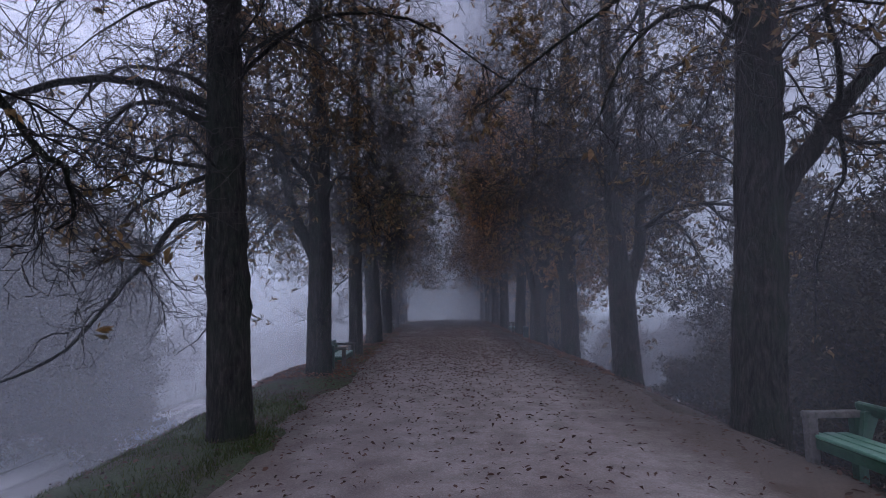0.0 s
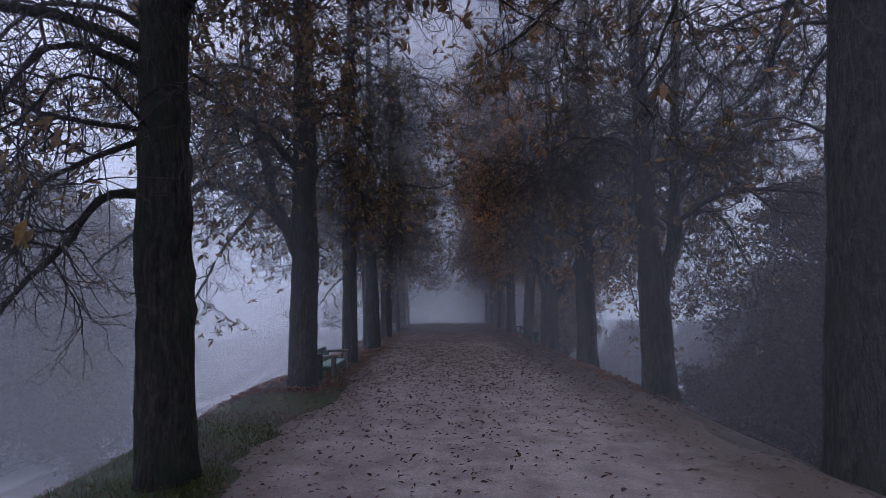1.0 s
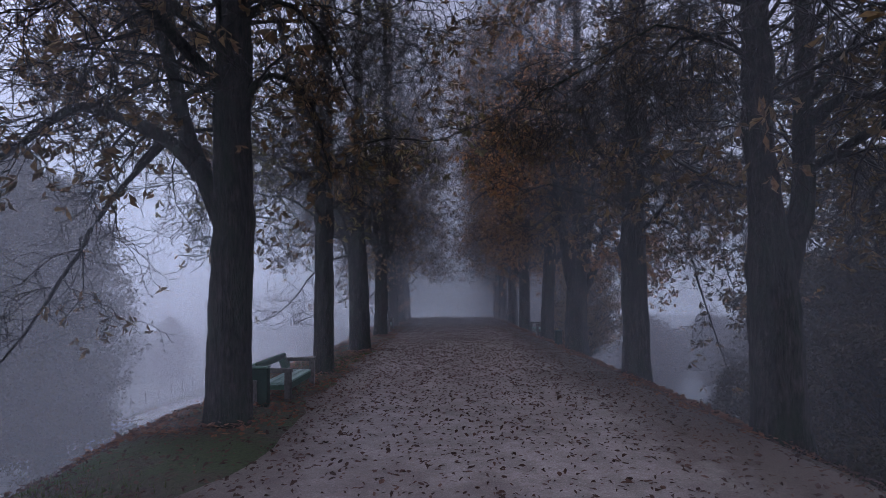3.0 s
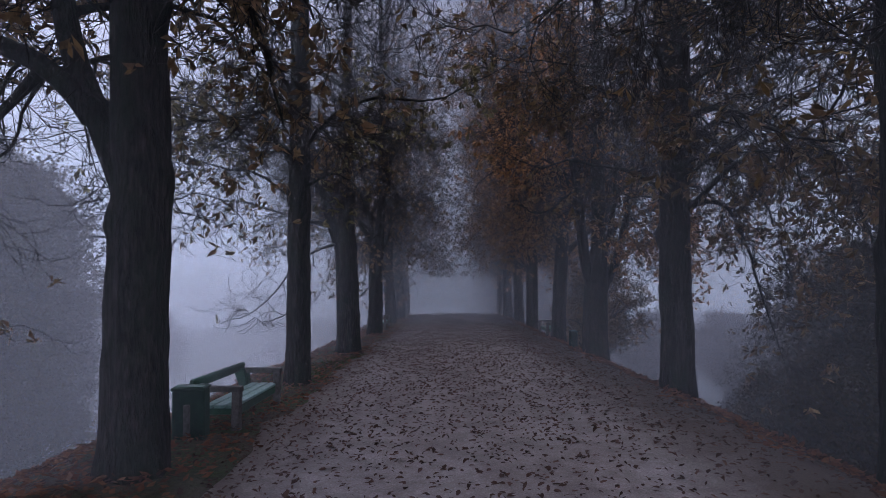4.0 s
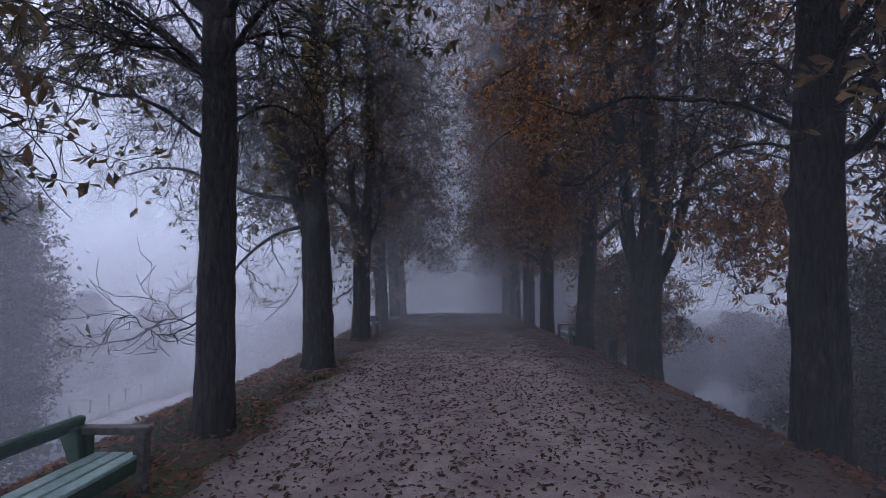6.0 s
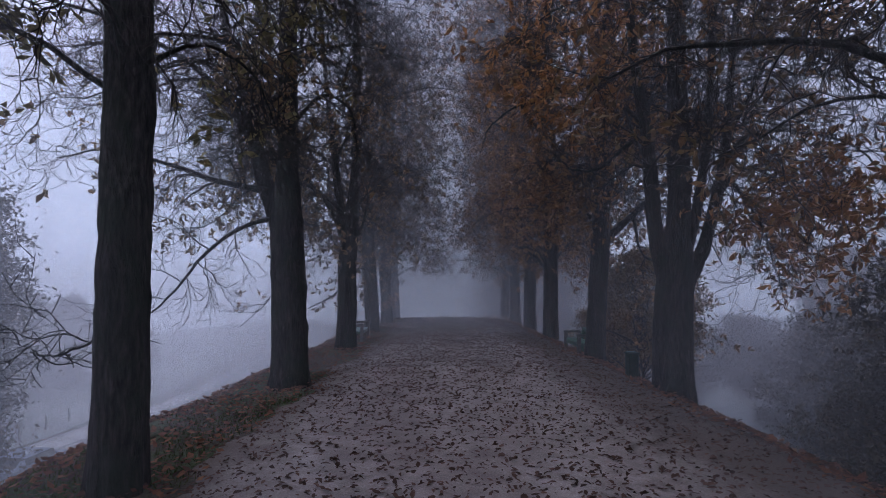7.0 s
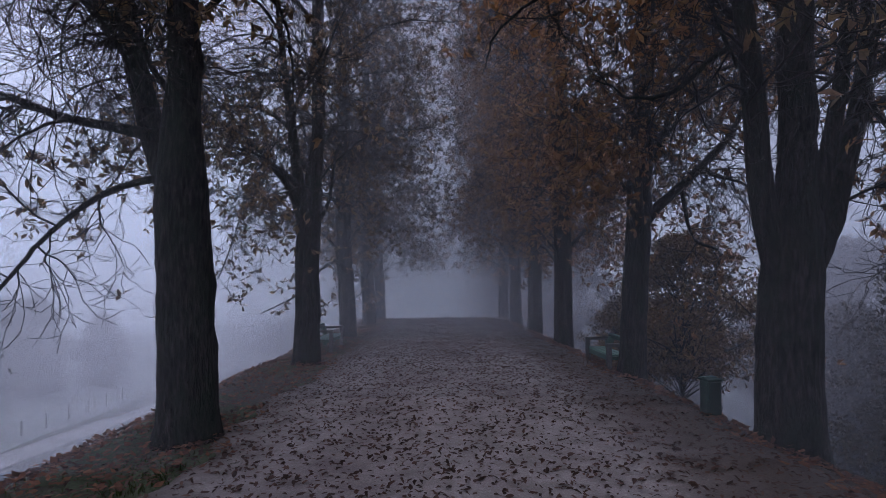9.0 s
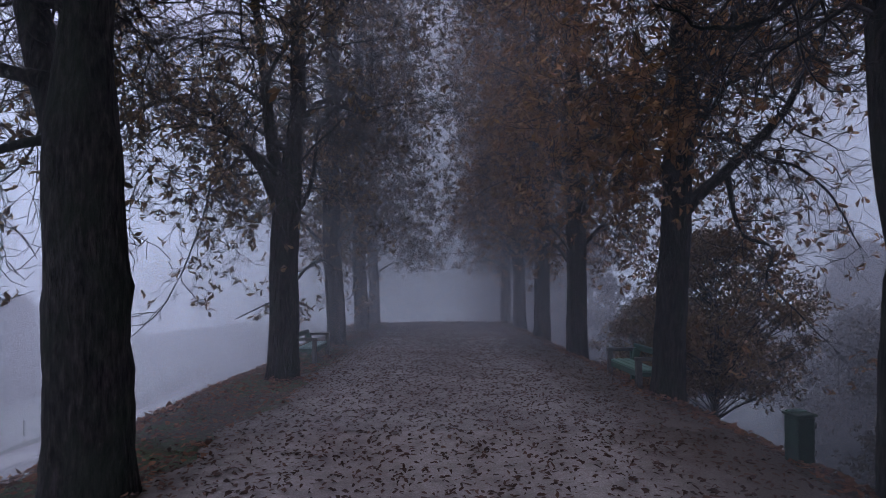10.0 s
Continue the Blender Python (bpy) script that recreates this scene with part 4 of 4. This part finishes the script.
# ---- cars on the road below ----
def outline_solid(bm, pts, half, inset=0.0):
    """A closed side outline (x, z) given width: front and back sides at +-half, slightly drawn in at the top."""
    top = max(p[1] for p in pts)
    low = min(p[1] for p in pts)
    rings = []
    for s in (-1, 1):
        rings.append([bm.verts.new((x, s * (half - inset * (z - low) / (top - low)), z)) for x, z in pts])
    a, b = rings
    n = len(pts)
    bm.faces.new(a)
    bm.faces.new(b[::-1])
    for i in range(n):
        bm.faces.new((a[i], b[i], b[(i + 1) % n], a[(i + 1) % n]))
    bmesh.ops.recalc_face_normals(bm, faces=bm.faces)
    bmesh.ops.bevel(bm, geom=bm.edges[:], offset=0.05, segments=2, affect="EDGES")


def car(paint, label):
    root = new("car")
    bm = bmesh.new()
    outline_solid(bm, [(-2.05, 0.32), (2.05, 0.32), (2.12, 0.62), (1.95, 0.82), (0.95, 0.94), (-1.75, 0.96), (-2.1, 0.85)], 0.86, 0.04)
    part("body", bm, paint, root)
    bm = bmesh.new()
    outline_solid(bm, [(-1.85, 0.93), (1.0, 0.93), (0.3, 1.42), (-0.2, 1.47), (-1.2, 1.44)], 0.80, 0.16)
    part("cabin", bm, paint, root)
    for s in (-1, 1):
        bm = bmesh.new()
        box(bm, (1.9, 0.02, 0.34), (-0.35, s * 0.755, 1.16), (s * 17, 0, 0), 0.008)
        part("side_window", bm, GLASS, root)
    for x, tilt in ((0.67, 35), (-1.56, -38)):
        bm = bmesh.new()
        box(bm, (0.02, 1.25, 0.52), (x, 0, 1.19), (0, -tilt - (20 if x > 0 else -8), 0), 0.006)
        part("windscreen", bm, GLASS, root)
    for x in (-1.3, 1.3):
        for s in (-1, 1):
            bm = bmesh.new()
            bmesh.ops.create_cone(bm, cap_ends=True, segments=24, radius1=0.32, radius2=0.32, depth=0.2, matrix=pose(x, s * 0.79, 0.32, 90, 0, 0))
            bmesh.ops.bevel(bm, geom=[e for e in bm.edges if len(e.link_faces) == 2 and e.calc_face_angle() > 1], offset=0.04, segments=2, affect="EDGES")
            w = part("wheel", bm, RUBBER, root)
            bm = bmesh.new()
            bmesh.ops.create_cone(bm, cap_ends=True, segments=16, radius1=0.19, radius2=0.16, depth=0.04, matrix=pose(x, s * 0.895, 0.32, 90 * -s, 0, 0))
            part("rim", bm, POST, w)
    return tagged(root, label, "car", "cars parked by the road")


for paint, x, y, label in ((CAR_BLUE, -20.8, 39.0, "grey-blue parked car blurred by the fog"), (CAR_WHITE, -18.6, 48.8, "pale parked car roof showing above the bank")):
    c = car(paint, label)
    c.matrix_basis = pose(x, y, float(land(x, y)) + 0.05, 0, TILT, 90)


def fence_post():
    root = new("fence_post")
    bm = bmesh.new()
    box(bm, (0.1, 0.1, 1.2), (0, 0, 0.5), bevel=0.015)
    part("stake", bm, POST, root)
    return tagged(root, "grey wooden fence post beside the road", "fence post", "fence posts by the road")


fp = fence_post()
for i in range(16):
    y = 28 + i * 2.2
    m = pose(-26.6, y, ground_z(-26.6, y))
    ob = copy_thing(fp, m) if i else fp
    ob.matrix_basis = m


# ---- leaf litter and grass ----
def fallen_leaves():
    rng = np.random.default_rng(5)
    n = 85000
    y = -1 + 46 * rng.random(n) ** 0.85
    lo, hi = path_edges(y)
    x = lo - 2.3 + (hi - lo + 4.1) * rng.random(n)
    dens = 0.2 + 0.8 * step(5, 17, y)
    edge = np.maximum(1 - step(0.0, 1.3, x - lo), 0.6 * (1 - step(-0.2, 0.6, hi - x)))
    keep = rng.random(n) < np.clip(dens + 0.5 * edge, 0, 1) * np.where(x < lo, 0.3 + 0.7 * step(7, 11, y), 1)
    x, y, edge = x[keep], y[keep], edge[keep]
    n = len(x)
    u = np.clip((x - path_edges(y)[0]) / (path_edges(y)[1] - path_edges(y)[0]), 0, 1)
    z = land(x, y) + 0.035 * (1 - (2 * u - 1) ** 2) ** 0.7 + 0.008 + np.where((u > 0) & (u < 1), wobble(x * 2, y * 2, 0.006), wobble(x, y) * verge(x, y) + 0.03)
    o = np.stack([x, y, z], -1)
    a = rng.uniform(0, 6.28, n)
    d = np.stack([np.cos(a), np.sin(a), rng.normal(0, 0.12, n)], -1)
    s = np.stack([-np.sin(a), np.cos(a), rng.normal(0, 0.15, n)], -1)
    L = (rng.uniform(0.028, 0.08, n) * (1 - 0.1 * edge))[:, None]
    w = L * rng.uniform(0.2, 0.38, n)[:, None]
    lift = (np.abs(rng.normal(0, 0.014, n)))[:, None] * np.array([0, 0, 1.0])
    curl = rng.random((n, 2))
    V = np.stack([o, o + d * L * 0.28 + s * w * 0.8 + lift * 0.7, o + d * L * 0.68 + s * w * curl[:, :1] + lift, o + d * L + lift * curl[:, 1:],
                  o + d * L * 0.72 - s * w * 0.9 + lift * 0.8, o + d * L * 0.3 - s * w * curl[:, 1:] + lift * 0.4], 1)
    return tagged(raw("fallen_leaves", V.reshape(-1, 3), np.arange(n * 6).reshape(n, 6), LITTER), "brown withered leaves scattered over the gravel path", "fallen leaves", kind="stuff")


def verge_leaves():
    """Rust-brown leaves caught in the grass and on the crests of both banks."""
    rng = np.random.default_rng(9)
    n = 15000
    y = 11 + 33 * rng.random(n) ** 1.2
    lo, hi = path_edges(y)
    x = np.where(rng.random(n) < 0.68, lo + 0.25 - 2.6 * rng.random(n) ** 0.8, hi - 0.35 + 1.1 * rng.random(n))
    z = land(x, y) + wobble(x, y) * verge(x, y) + rng.uniform(0.03, 0.075, n)
    at = np.stack([x, y, z], -1)
    a = rng.uniform(0, 6.28, n)
    d = np.stack([np.cos(a), np.sin(a), rng.normal(0, 0.2, n)], -1)
    s = np.stack([-np.sin(a), np.cos(a), rng.normal(0, 0.25, n)], -1)
    L = rng.uniform(0.05, 0.11, n)[:, None]
    w = L * rng.uniform(0.22, 0.4, n)[:, None]
    V = np.stack([at, at + d * L * 0.4 + s * w, at + d * L + np.array([0, 0, 0.01]), at + d * L * 0.5 - s * w], 1)
    return tagged(raw("verge_leaves", V.reshape(-1, 3), np.arange(n * 4).reshape(n, 4), LITTER_RUST), "rust-brown withered leaves lying on the grassy verge", "fallen leaves", kind="stuff")


def grass():
    rng = np.random.default_rng(6)
    n = 230000
    y = -6 + 50 * rng.random(n) ** 1.9
    x = -1.7 - 4.6 * rng.random(n) ** 1.5
    lo, _ = path_edges(y)
    patch = np.sin(x * 1.7 + 1) * np.sin(y * 0.9) + np.sin(x * 4.1) * np.sin(y * 2.7 + 2) * 0.6
    keep = (x < lo + 0.05 * rng.normal(0, 1, n)) & (patch + rng.normal(0, 0.5, n) > -0.45 + 2.2 * (step(8.5, 11, y) * (1 - step(15, 17, y)) + step(19, 22, y)))
    x, y = x[keep], y[keep]
    n = len(x)
    z = land(x, y) + wobble(x, y) * verge(x, y)
    o = np.stack([x, y, z - 0.005], -1)
    a = rng.uniform(0, 6.28, n)
    s = np.stack([np.cos(a), np.sin(a), a * 0], -1) * rng.uniform(0.003, 0.007, n)[:, None]
    h = np.stack([rng.normal(0, 0.025, n), rng.normal(0, 0.025, n), rng.uniform(0.025, 0.085, n)], -1)
    V = np.stack([o - s, o + s, o + h], 1)
    return tagged(raw("grass", V.reshape(-1, 3), np.arange(n * 3).reshape(n, 3), GRASS), "short damp green grass on the bank", "grass", kind="stuff")


fallen_leaves()
verge_leaves()
grass()


# ---- mist and distance ----
def mist(name, along, across, mat, gap=None):
    """Sheets across the avenue at the given y, parted round gap where the path runs through them, and sheets along it at the given x."""
    v, f = [], []

    def add(pts):
        f.append(np.arange(4) + 4 * len(f))
        v.extend(pts)

    for y in along:
        for x0, x1 in ((-140, 140),) if gap is None else ((-60, gap[0]), (gap[1], 60)):
            add([(x0, y, -15), (x1, y, -15), (x1, y, 60), (x0, y, 60)])
    for x in across:
        add([(x, -60, -15), (x, 150, -15), (x, 150, 60), (x, -60, 60)])
    return tagged(raw(name, v, np.array(f), mat), "thin grey-blue morning mist hanging in the air", "mist", kind="structure")


mist("mist", list(np.arange(4.5, 22.5, 2.25)), [], mist_material(0.062, 9, 22, 0.15, 1.3, 0.9, 0.3), (-0.9, 1.3))
# avenue sheets: low grey stands in for the canopy's shade on the mist
mist("mist", [23, 27.5, 32, 36.5, 41], [], mist_material(0.115, 9, 30, 0.25, 0.0, 0.52, 0.4))
mist("mist", [31, 34.5, 38.5, 42], [], mist_material(0.13, -1.5, 6, 0.3, 0.0, 0.6, 0.3))
mist("mist", [], [-15, -24, -30], mist_material(0.05, 5, 17, 1.0, 0.0, 0.95))
mist("mist", [], [-24.5, -29.5, -33, -38], mist_material(0.05, -8, 3, 1.0, 0.0, 0.95))
# pond-side sheets, greyed down to keep that side dark
mist("mist", [], [18, 24, 31], mist_material(0.05, 5, 17, 1.0, 0.0, 0.36))
mist("mist", [36, 40, 44, 48, 53, 59, 66, 74], [], mist_material(0.10, -4, 3, 1.0, 5.5, 0.95), (-5.4, 59.9))
# shade of the tree tunnel put into the bank's dark grey
mist("fog_bank", [45, 48.5, 52, 56, 60, 80], [], mist_material(0.27, 20, 55, 0.4, 0.0, 0.38, 1.9))
mist("fog_bank", [], [-44, -52, -62], mist_material(0.11, 5, 20))
# darkened the same way in front of the far shore
mist("fog_bank", [], [42, 58], mist_material(0.2, 5, 20, 1.0, 0.0, 0.36))


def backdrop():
    """The wall of fog in which everything ends; it glows by itself in the sky's colour."""
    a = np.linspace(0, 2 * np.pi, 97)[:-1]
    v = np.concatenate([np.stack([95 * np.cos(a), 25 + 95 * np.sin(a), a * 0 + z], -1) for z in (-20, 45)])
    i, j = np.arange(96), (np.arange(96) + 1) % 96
    return tagged(raw("backdrop", v, np.stack([i, j, j + 96, i + 96], -1), fog_material()), "glowing pale blue-grey fog backdrop closing off the distance", "fog", kind="structure")


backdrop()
